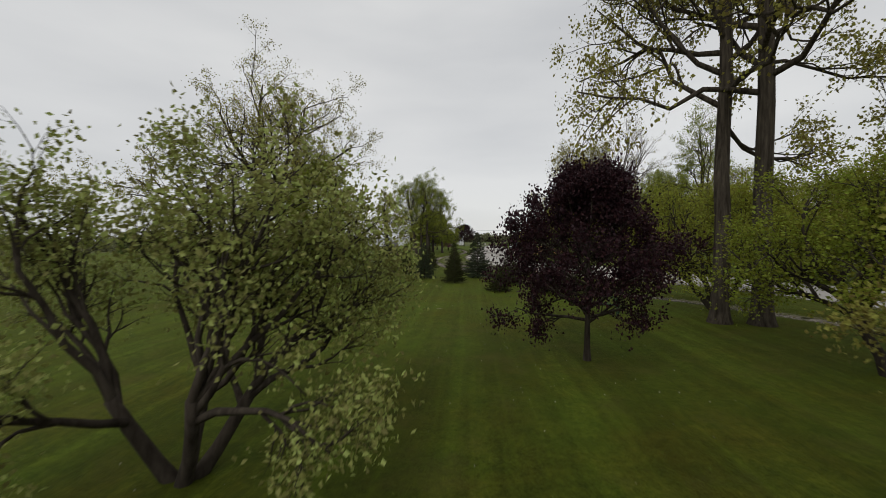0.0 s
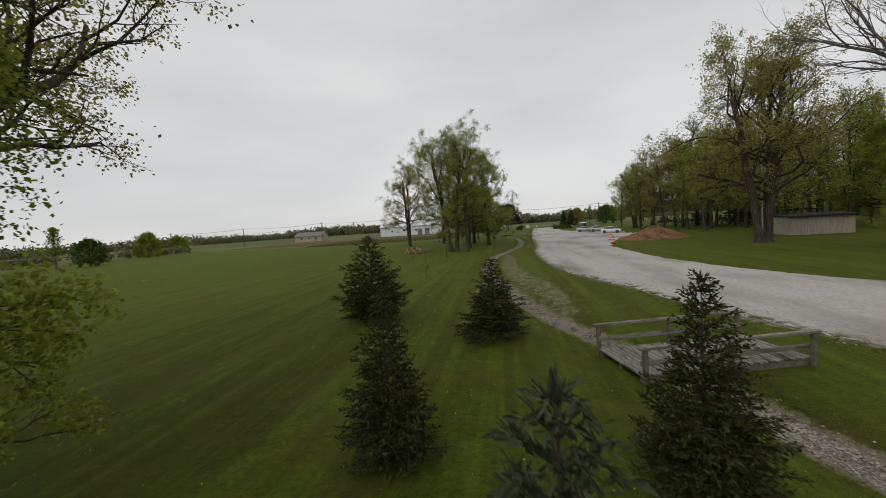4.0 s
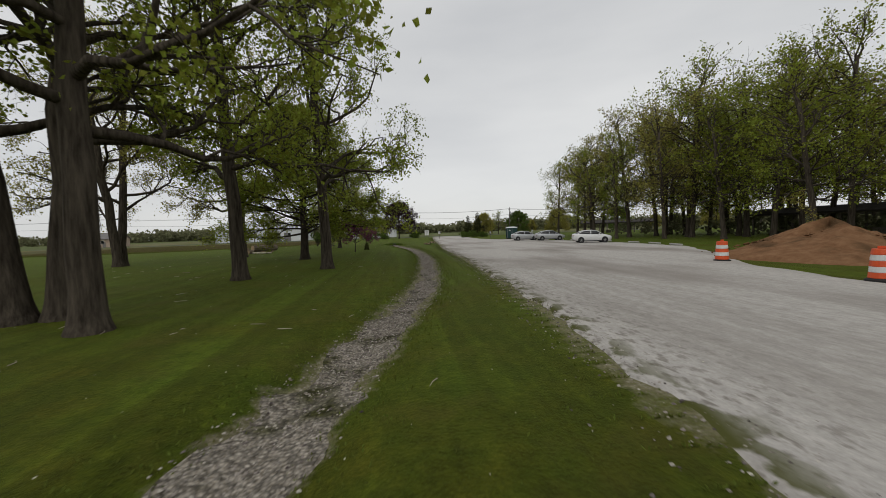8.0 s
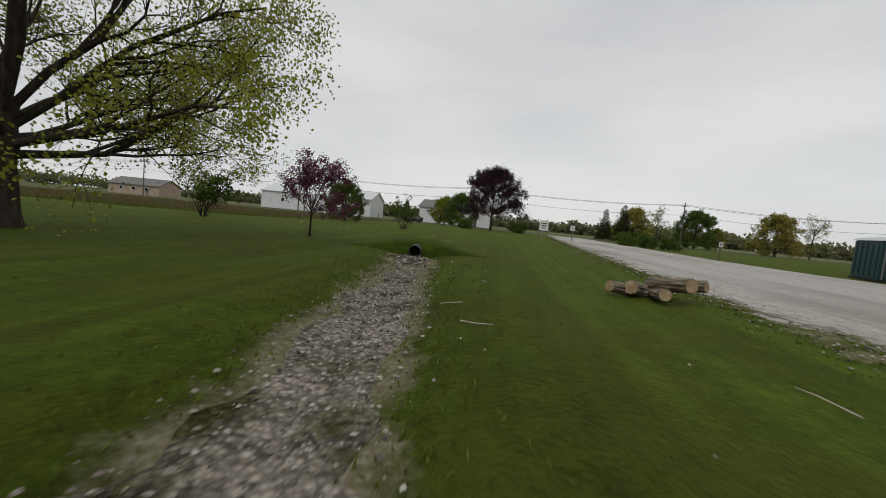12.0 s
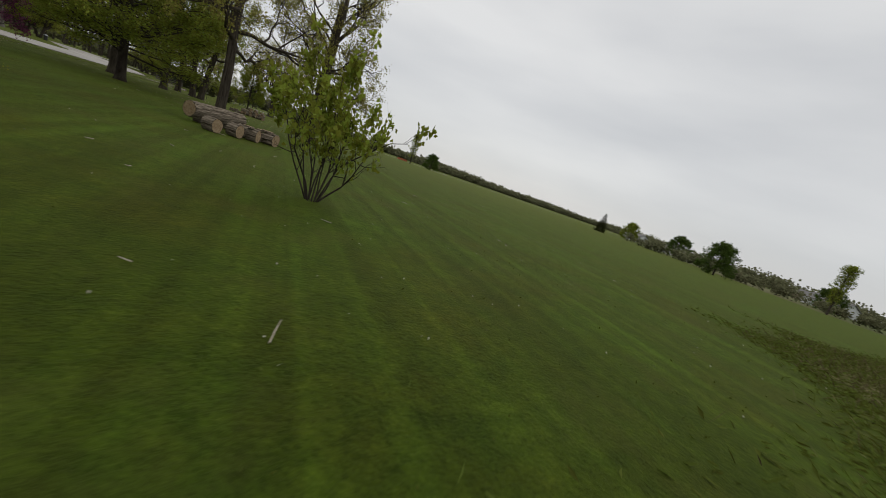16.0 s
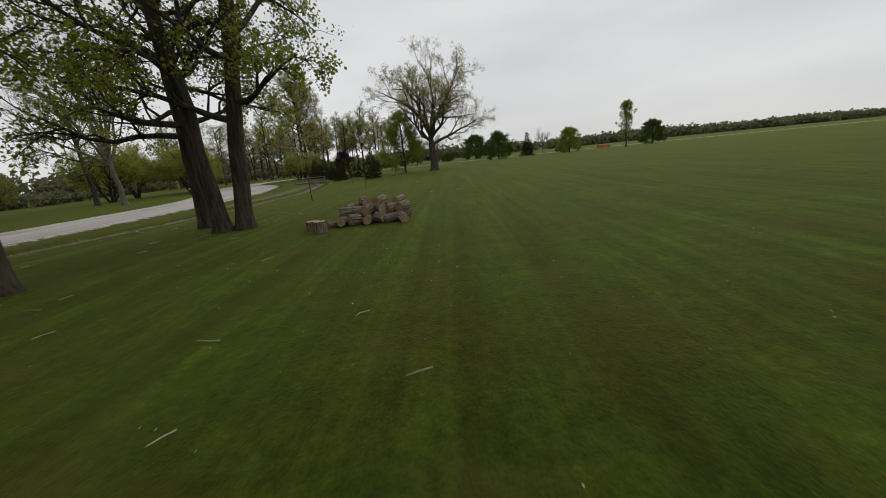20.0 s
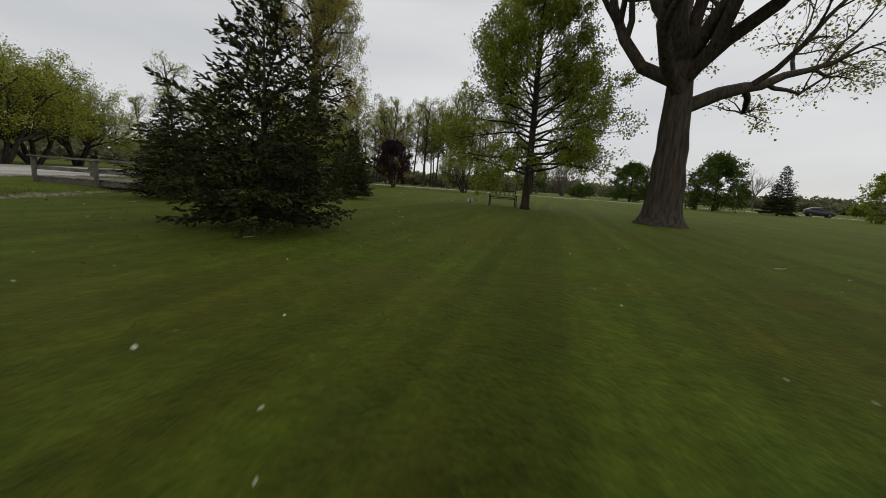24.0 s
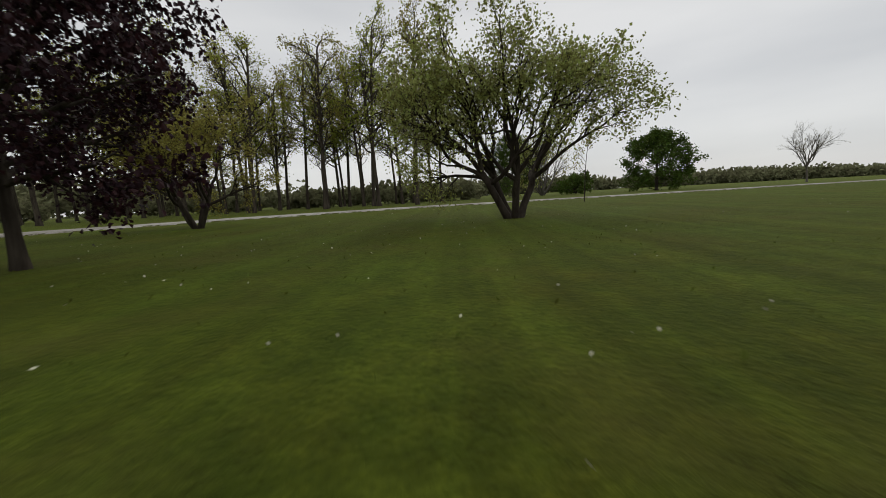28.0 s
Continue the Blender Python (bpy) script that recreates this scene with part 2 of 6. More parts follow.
pebbles(M_GRAVEL, 22, 0.55, 0.5, 0.04)
pebbles(M_ROAD, 34, 0.95, 0.06, 0.004)
def worn_road(m):
    """Wheel streaks along the road and a broken, stony left margin."""
    n, l = m.node_tree.nodes, m.node_tree.links
    b = n["Principled BSDF"]
    src = b.inputs["Base Color"].links[0].from_socket
    geo, att = n.new("ShaderNodeNewGeometry"), n.new("ShaderNodeAttribute")
    att.attribute_name = "edge"
    def tex(scale, stretch, detail=5):
        mp, t = n.new("ShaderNodeMapping"), n.new("ShaderNodeTexNoise")
        mp.inputs["Scale"].default_value = stretch
        t.inputs["Scale"].default_value, t.inputs["Detail"].default_value = scale, detail
        l.new(geo.outputs["Position"], mp.inputs[0])
        l.new(mp.outputs[0], t.inputs["Vector"])
        return t.outputs[0]
    def span(value, lo, hi, a, c):
        r = n.new("ShaderNodeMapRange")
        for key, v in (("From Min", lo), ("From Max", hi), ("To Min", a), ("To Max", c)):
            r.inputs[key].default_value = v
        l.new(value, r.inputs[0])
        return r.outputs[0]
    def times(a, c):
        x = n.new("ShaderNodeMath")
        x.operation = "MULTIPLY"
        l.new(a, x.inputs[0])
        l.new(c, x.inputs[1])
        return x.outputs[0]
    def blend(fac, a, colour):
        x = n.new("ShaderNodeMix")
        x.data_type = "RGBA"
        l.new(fac, x.inputs[0])
        l.new(a, x.inputs[6])
        x.inputs[7].default_value = (*colour, 1)
        return x.outputs[2]
    streak = times(span(tex(0.8, (1.0, 0.05, 1.0), 4), 0.5, 0.68, 0.0, 0.55), span(att.outputs["Fac"], 0.3, 6.0, 1.0, 0.35))
    col = blend(streak, src, (0.20, 0.18, 0.155))
    crumbs = times(span(tex(9.0, (1.0, 0.5, 1.0), 8), 0.53, 0.66, 0.0, 0.6), span(att.outputs["Fac"], 0.5, 2.4, 1.0, 0.0))
    col = blend(crumbs, col, (0.105, 0.088, 0.066))
    verge = times(span(tex(2.6, (1.0, 0.6, 1.0), 8), 0.48, 0.55, 0.0, 1.0), span(att.outputs["Fac"], 0.1, 0.7, 1.0, 0.0))
    col = blend(verge, col, (0.075, 0.078, 0.022))
    l.new(col, b.inputs["Base Color"])


worn_road(M_ROAD)
M_STONE = mat("pale limestone", (0.165, 0.140, 0.120), 0.9, color2=(0.36, 0.325, 0.295), scale=5, bump=0.01, spec=0.1, island=0.75)
M_FIELD = mat("dry tall grass", (0.085, 0.080, 0.032), 0.95, color2=(0.13, 0.112, 0.054), scale=1.2, bump=0.2, bump_scale=9, spec=0.05, third=(0.075, 0.085, 0.03), third_scale=0.05)
M_BLADE = mat("dry blades", (0.135, 0.115, 0.052), 0.9, island=0.4, spec=0.1)
M_GRASS = mat("grass blades", (0.115, 0.140, 0.026), 0.8, island=0.35, spec=0.05, translucent=0.3)
M_CROP = mat("far pasture", (0.075, 0.10, 0.03), 0.95, color2=(0.115, 0.13, 0.05), scale=0.05, spec=0.05, third=(0.16, 0.14, 0.075), third_scale=0.012)
M_BARK = mat("grey-brown bark", (0.032, 0.026, 0.020), 0.95, color2=(0.115, 0.096, 0.074), scale=9, bump=0.09, bump_scale=14, spec=0.05, stretch=(1, 1, 0.12), world_space=False)
M_BARKD = mat("dark bark", (0.028, 0.022, 0.017), 0.95, color2=(0.085, 0.07, 0.055), scale=6, bump=0.04, bump_scale=11, spec=0.1, stretch=(1, 1, 0.25), world_space=False)
M_BARKP = mat("pale bark", (0.095, 0.085, 0.07), 0.95, color2=(0.19, 0.17, 0.145), scale=5, bump=0.03, spec=0.1, stretch=(1, 1, 0.3), world_space=False)
M_LOGBARK = mat("ridged log bark", (0.045, 0.034, 0.024), 0.95, color2=(0.36, 0.30, 0.225), scale=8, bump=0.09, bump_scale=10, spec=0.1, stretch=(0.28, 2.4, 2.4), world_space=False)
M_BUD = mat("pale pinkish buds", (0.33, 0.27, 0.25), 0.7, island=0.35, spec=0.1, translucent=0.3)
M_CUT = mat("fresh cut wood", (0.24, 0.155, 0.085), 0.8, color2=(0.46, 0.35, 0.22), scale=10, bump=0.006, spec=0.15, stretch=(1, 1, 1))
M_LEAF_Y = mat("young yellow-green leaves", (0.30, 0.32, 0.048), 0.6, island=0.4, spec=0.12, translucent=0.4)
M_LEAF_G = mat("fresh green leaves", (0.235, 0.27, 0.036), 0.6, island=0.4, spec=0.12, translucent=0.45)
M_LEAF_D = mat("deep green leaves", (0.080, 0.125, 0.020), 0.6, island=0.35, spec=0.12, translucent=0.25)
M_LEAF_P = mat("dark purple leaves", (0.034, 0.013, 0.017), 0.5, island=0.45, spec=0.15, translucent=0.2)
M_LEAF_R = mat("red-purple blossom and leaves", (0.17, 0.045, 0.095), 0.6, island=0.4, spec=0.2, translucent=0.3)
M_LEAF_O = mat("olive spring leaves with catkins", (0.29, 0.265, 0.065), 0.65, island=0.4, spec=0.12, translucent=0.45)
M_BLOSSOM = mat("silvery crab apple leaves and buds", (0.32, 0.34, 0.10), 0.6, island=0.5, spec=0.25, translucent=0.35)
M_NEEDLE = mat("spruce needles", (0.050, 0.054, 0.020), 0.85, island=0.5, spec=0.04)
M_NEEDLE_B = mat("blue spruce needles", (0.052, 0.064, 0.036), 0.85, island=0.45, spec=0.04)
M_FAR = mat("far woods", (0.15, 0.155, 0.085), 0.95, color2=(0.21, 0.21, 0.115), scale=0.35, spec=0.02, island=0.3, translucent=0.3)
M_WOOD = mat("weathered grey boards", (0.15, 0.13, 0.105), 0.9, color2=(0.29, 0.265, 0.23), scale=7, bump=0.008, spec=0.15, stretch=(1, 1, 6), third=(0.08, 0.07, 0.055), third_scale=1.2)
M_PLANK = mat("weathered deck planks", (0.12, 0.105, 0.085), 0.9, color2=(0.33, 0.31, 0.275), scale=5, bump=0.008, spec=0.15, stretch=(6, 1, 1), third=(0.07, 0.06, 0.045), third_scale=0.8)
M_TIMBER = mat("old timber", (0.10, 0.085, 0.065), 0.9, color2=(0.20, 0.18, 0.15), scale=8, bump=0.006, spec=0.15)
M_FENCEW = mat("pale wood cladding", (0.28, 0.25, 0.20), 0.9, color2=(0.44, 0.40, 0.335), scale=3, bump=0.006, spec=0.12, stretch=(3, 3, 0.4))
M_ROOFD = mat("dark brown roofing", (0.022, 0.019, 0.017), 0.85, color2=(0.05, 0.043, 0.038), scale=3, spec=0.2)
M_DIRT = mat("reddish dirt", (0.155, 0.078, 0.038), 0.95, color2=(0.25, 0.14, 0.075), scale=2.2, bump=0.08, bump_scale=9, spec=0.05, third=(0.085, 0.05, 0.025), third_scale=0.7)
M_ORANGE = mat("traffic orange plastic", (0.75, 0.11, 0.03), 0.5, color2=(0.6, 0.085, 0.025), scale=5, spec=0.4)
M_WHITE = mat("white sheeting", (0.72, 0.72, 0.70), 0.5, color2=(0.62, 0.62, 0.60), scale=6, spec=0.4)
M_RUBBER = mat("black rubber", (0.02, 0.02, 0.02), 0.8, color2=(0.03, 0.03, 0.03), scale=10, spec=0.3)
M_PAINTW = mat("white car paint", (0.72, 0.72, 0.72), 0.25, color2=(0.66, 0.66, 0.66), scale=2, spec=0.6)
M_PAINTS = mat("silver car paint", (0.44, 0.45, 0.46), 0.3, metal=0.4, color2=(0.40, 0.41, 0.42), scale=2, spec=0.5)
M_PAINTD = mat("dark car paint", (0.03, 0.032, 0.036), 0.25, color2=(0.04, 0.042, 0.046), scale=2, spec=0.6)
M_GLASS = mat("dark car glass", (0.012, 0.014, 0.016), 0.06, color2=(0.016, 0.018, 0.02), scale=2, spec=0.7)
M_RIM = mat("alloy", (0.45, 0.45, 0.46), 0.3, metal=0.9, color2=(0.4, 0.4, 0.41), scale=4)
M_LAMP = mat("red lamp glass", (0.30, 0.015, 0.012), 0.2, color2=(0.24, 0.012, 0.01), scale=8, spec=0.6)
M_LENS = mat("clear lamp glass", (0.6, 0.62, 0.64), 0.15, color2=(0.5, 0.52, 0.54), scale=8, spec=0.6)
M_CABIN = mat("dark teal plastic", (0.013, 0.048, 0.048), 0.5, color2=(0.018, 0.06, 0.058), scale=3, spec=0.4)
M_ROOFW = mat("translucent white plastic roof", (0.62, 0.66, 0.64), 0.5, color2=(0.55, 0.6, 0.58), scale=3, spec=0.4)
M_IRON = mat("dark painted iron", (0.016, 0.018, 0.017), 0.5, color2=(0.03, 0.032, 0.03), scale=14, spec=0.4)
M_GREENM = mat("green painted metal", (0.02, 0.06, 0.035), 0.5, color2=(0.03, 0.075, 0.045), scale=9, spec=0.4)
M_STEEL = mat("galvanised steel", (0.36, 0.37, 0.38), 0.45, metal=0.7, color2=(0.28, 0.29, 0.3), scale=8)
M_POLE = mat("utility pole wood", (0.085, 0.07, 0.055), 0.9, color2=(0.15, 0.13, 0.105), scale=5, bump=0.005, stretch=(1, 1, 0.2))
M_WIRE = mat("black cable", (0.02, 0.02, 0.02), 0.6, color2=(0.03, 0.03, 0.03), scale=4)
M_SIDING = mat("white metal siding", (0.66, 0.67, 0.68), 0.6, color2=(0.56, 0.57, 0.58), scale=0.6, spec=0.3)
M_BRICKF = mat("tan siding", (0.33, 0.25, 0.19), 0.8, color2=(0.42, 0.34, 0.27), scale=0.8, spec=0.2)
M_ROOFG = mat("grey shingle roof", (0.14, 0.135, 0.13), 0.85, color2=(0.21, 0.20, 0.195), scale=2, spec=0.2)
M_ASPH = mat("asphalt", (0.05, 0.05, 0.052), 0.9, color2=(0.085, 0.085, 0.085), scale=6, bump=0.004, spec=0.2)
M_CONC = mat("pale concrete", (0.40, 0.385, 0.36), 0.9, color2=(0.54, 0.525, 0.50), scale=7, bump=0.004, spec=0.2)
M_PIPE = mat("dark corrugated pipe", (0.035, 0.033, 0.03), 0.7, color2=(0.06, 0.055, 0.05), scale=9, spec=0.3)
M_DAND = mat("dandelion clocks and petals", (0.55, 0.53, 0.40), 0.8, island=0.3, spec=0.1)
M_STICK = mat("barkless sticks", (0.36, 0.31, 0.23), 0.85, color2=(0.5, 0.45, 0.36), scale=9, spec=0.1, island=0.25)
M_BARRIER = mat("orange barrier", (0.5, 0.16, 0.07), 0.6, color2=(0.42, 0.13, 0.06), scale=4)

# ---- mesh helpers ----
def mesh_of(name, verts, faces, material, smooth=False):
    me = bpy.data.meshes.new(name)
    me.from_pydata(verts if isinstance(verts, list) else [tuple(v) for v in verts], [], faces)
    me.materials.append(material)
    if smooth:
        me.polygons.foreach_set("use_smooth", [True] * len(me.polygons))
    me.update()
    return me


def part(name, bm, material, parent=None, label=""):
    """Links a bmesh, or a ready mesh, as one object under a thing or part."""
    if isinstance(bm, bmesh.types.BMesh):
        me = bpy.data.meshes.new(name)
        bm.to_mesh(me)
        bm.free()
        me.materials.append(material)
    else:
        me = bm
    ob = new(name, me)
    if parent:
        ob.parent = parent
    if label:
        ob["label"] = label
    return ob


def thing(name, label, category, m=None, group="", kind=""):
    ob = new(name)
    ob.empty_display_size = 0.2
    if m is not None:
        ob.matrix_basis = m
    return tagged(ob, label, category, group, kind)


def box(sx, sy, sz, x=0, y=0, z=0, bevel=0.0, bm=None, rot=None):
    """A box of the given size, its base's middle at x, y, z."""
    own = bmesh.new()
    bmesh.ops.create_cube(own, size=1.0)
    bmesh.ops.scale(own, vec=(sx, sy, sz), verts=own.verts)
    if bevel:
        bmesh.ops.bevel(own, geom=own.edges[:], offset=bevel, segments=2, affect="EDGES")
    if rot is not None:
        bmesh.ops.transform(own, matrix=rot, verts=own.verts)
    bmesh.ops.translate(own, vec=(x, y, z + sz / 2), verts=own.verts)
    return join(bm, own)


def rod(p, q, r, sides=8, r2=None, bm=None):
    p, q = Vector(p), Vector(q)
    own = bmesh.new()
    bmesh.ops.create_cone(own, cap_ends=True, segments=sides, radius1=r, radius2=r if r2 is None else r2, depth=(q - p).length)
    turn = (q - p).to_track_quat("Z", "Y").to_matrix().to_4x4()
    bmesh.ops.transform(own, matrix=Matrix.Translation((p + q) / 2) @ turn, verts=own.verts)
    return join(bm, own)


def join(bm, own):
    if bm is None:
        return own
    me = bpy.data.meshes.new("tmp")
    own.to_mesh(me)
    own.free()
    bm.from_mesh(me)
    bpy.data.meshes.remove(me)
    return bm


def lathe(profile, sides=16, bm=None):
    """A body of revolution about z from (radius, height) pairs."""
    own = bmesh.new()
    rings = [[own.verts.new((r * math.cos(2 * math.pi * k / sides), r * math.sin(2 * math.pi * k / sides), z)) for k in range(sides)] for r, z in profile]
    for a, b in zip(rings, rings[1:]):
        for k in range(sides):
            own.faces.new((a[k], a[(k + 1) % sides], b[(k + 1) % sides], b[k]))
    own.faces.new(list(reversed(rings[0])))
    own.faces.new(rings[-1])
    return join(bm, own)


RING = {k: (np.cos(np.arange(k) * 2 * math.pi / k), np.sin(np.arange(k) * 2 * math.pi / k)) for k in range(3, 25)}


class Soup:
    """Collects tubes and leaf cards into vertex and face lists."""
    def __init__(self):
        self.v, self.f = [], []

    def tube(self, pts, radii, sides):
        base, P, n = len(self.v), np.asarray(pts, float), len(pts)
        d = np.empty_like(P)
        d[1:-1], d[0], d[-1] = P[2:] - P[:-2], P[1] - P[0], P[-1] - P[-2]
        d /= np.sqrt((d * d).sum(1))[:, None] + 1e-9
        x, y, z = d[:, 0], d[:, 1], d[:, 2]
        a = np.stack([y * 0.13 - z * 0.89, z * 0.31 - x * 0.13, x * 0.89 - y * 0.31], 1)
        a /= np.sqrt((a * a).sum(1))[:, None] + 1e-9
        b = np.stack([y * a[:, 2] - z * a[:, 1], z * a[:, 0] - x * a[:, 2], x * a[:, 1] - y * a[:, 0]], 1)
        c, q = RING[sides]
        r = np.asarray(radii, float)[:, None, None]
        self.v.extend((P[:, None] + r * (c[None, :, None] * a[:, None] + q[None, :, None] * b[:, None])).reshape(-1, 3).tolist())
        for i in range(n - 1):
            o = base + i * sides
            for k in range(sides - 1):
                self.f.append((o + k, o + k + 1, o + sides + k + 1, o + sides + k))
            self.f.append((o + sides - 1, o, o + sides, o + 2 * sides - 1))
        self.f.append(tuple(range(base + (n - 1) * sides, base + n * sides)))

    def cards(self, places, dirs, length, width, rng, fold=0.35):
        """Small folded leaves: each two quads hinged at the midrib."""
        n = len(places)
        if not n:
            return
        places, dirs = np.asarray(places), np.asarray(dirs)
        dirs = dirs / (np.linalg.norm(dirs, axis=1, keepdims=True) + 1e-9)
        side = np.cross(dirs, rng.normal(size=(n, 3)))
        side /= np.linalg.norm(side, axis=1, keepdims=True) + 1e-9
        up = np.cross(dirs, side)
        ll = length * rng.uniform(0.6, 1.3, (n, 1))
        ww = width * rng.uniform(0.6, 1.3, (n, 1))
        tip = places + dirs * ll
        left = places + dirs * ll * 0.5 + side * ww + up * ww * fold
        right = places + dirs * ll * 0.5 - side * ww + up * ww * fold
        base = len(self.v)
        self.v.extend(np.stack([places, left, tip, right], 1).reshape(-1, 3).tolist())
        self.f.extend([(base + 4 * k, base + 4 * k + 1, base + 4 * k + 2, base + 4 * k + 3) for k in range(n)])

    def mesh(self, name, material, smooth=False):
        return mesh_of(name, self.v, self.f, material, smooth)


# ---- trees ----
def unit(v):
    return v / (math.sqrt(v[0] * v[0] + v[1] * v[1] + v[2] * v[2]) + 1e-9)


def cross(a, b):
    return np.array([a[1] * b[2] - a[2] * b[1], a[2] * b[0] - a[0] * b[2], a[0] * b[1] - a[1] * b[0]])


def aim(a, tilt):
    """A direction at azimuth a, tilted from the upright."""
    return np.array([math.cos(a) * math.sin(tilt), math.sin(a) * math.sin(tilt), math.cos(tilt)])


def limb(rng, wood, tips, p, d, length, r, level, levels, spread, up, kids, wander=0.16, ratio=0.62, steps=5):
    """One limb that wanders, bears side limbs and ends in twigs; tips collect (place, direction)."""
    pts, radii, cur = [p], [r], np.array(d, float)
    for i in range(steps):
        cur = unit(cur + rng.normal(size=3) * wander + np.array([0, 0, up]) * (0.5 + 0.5 * i / steps))
        pts.append(pts[-1] + cur * length / steps)
        radii.append(r * (1 - 0.75 * (i + 1) / steps))
    wood.tube(pts, radii, 6 if level == 0 else 5 if level == 1 else 3)
    if level >= levels:
        for i in range(1, steps + 1):
            tips.append((pts[i], unit(pts[i] - pts[i - 1])))
        return
    for k in range(kids[min(level, len(kids) - 1)]):
        f = rng.uniform(0.25, 1.0)
        i = min(int(f * steps), steps - 1)
        q = pts[i] + (pts[i + 1] - pts[i]) * (f * steps - i)
        main = unit(pts[i + 1] - pts[i])
        off = cross(main, rng.normal(size=3))
        child = unit(main * math.cos(spread) + unit(off) * math.sin(spread) * rng.uniform(0.7, 1.2))
        limb(rng, wood, tips, q, child, length * ratio * rng.uniform(0.7, 1.15) * (1.15 - 0.4 * f), radii[i] * 0.6, level + 1, levels, spread, up, kids, wander, ratio, max(3, steps - 1))


def leaf_out(rng, tips, count, scatter, length, width, droop=0.0, bunch=14):
    """Leaves in bunches round the twigs."""
    s = Soup()
    if not tips:
        return s
    k = max(1, count // bunch)
    pick = rng.integers(0, len(tips), k)
    C = np.array([tips[i][0] for i in pick])
    T = np.array([tips[i][1] for i in pick])
    big = rng.uniform(0.55, 1.5, k)
    idx = rng.integers(0, k, count)
    P = C[idx] + rng.normal(size=(count, 3)) * (scatter * big[idx])[:, None]
    D = T[idx] * 0.5 + rng.normal(size=(count, 3)) * 0.7 - np.array([0, 0, droop])
    s.cards(P, D, length, width, rng)
    return s


def flare(wood, p, top, r, sides=10, lean=(0, 0), rng=None):
    """A trunk from the ground with a root flare."""
    pts, radii = [], []
    for i, z in enumerate((-0.15, 0.0, 0.2, 0.5, 1.0, *np.linspace(1.8, top, 8))):
        f = z / top
        wob = np.array([lean[0] * max(f, 0) ** 1.2, lean[1] * max(f, 0) ** 1.2, 0])
        if rng is not None and i > 4:
            wob[:2] += rng.normal(size=2) * min(r, 0.3) * 0.14
        pts.append(np.array([p[0], p[1], z]) + wob)
        radii.append(r * (1.0 + 0.45 * math.exp(-max(z, 0) / 0.3)) * (1 - 0.45 * f))
    wood.tube(pts, radii, sides)
    return pts[-1], unit(pts[-1] - pts[-2]), radii[-1]


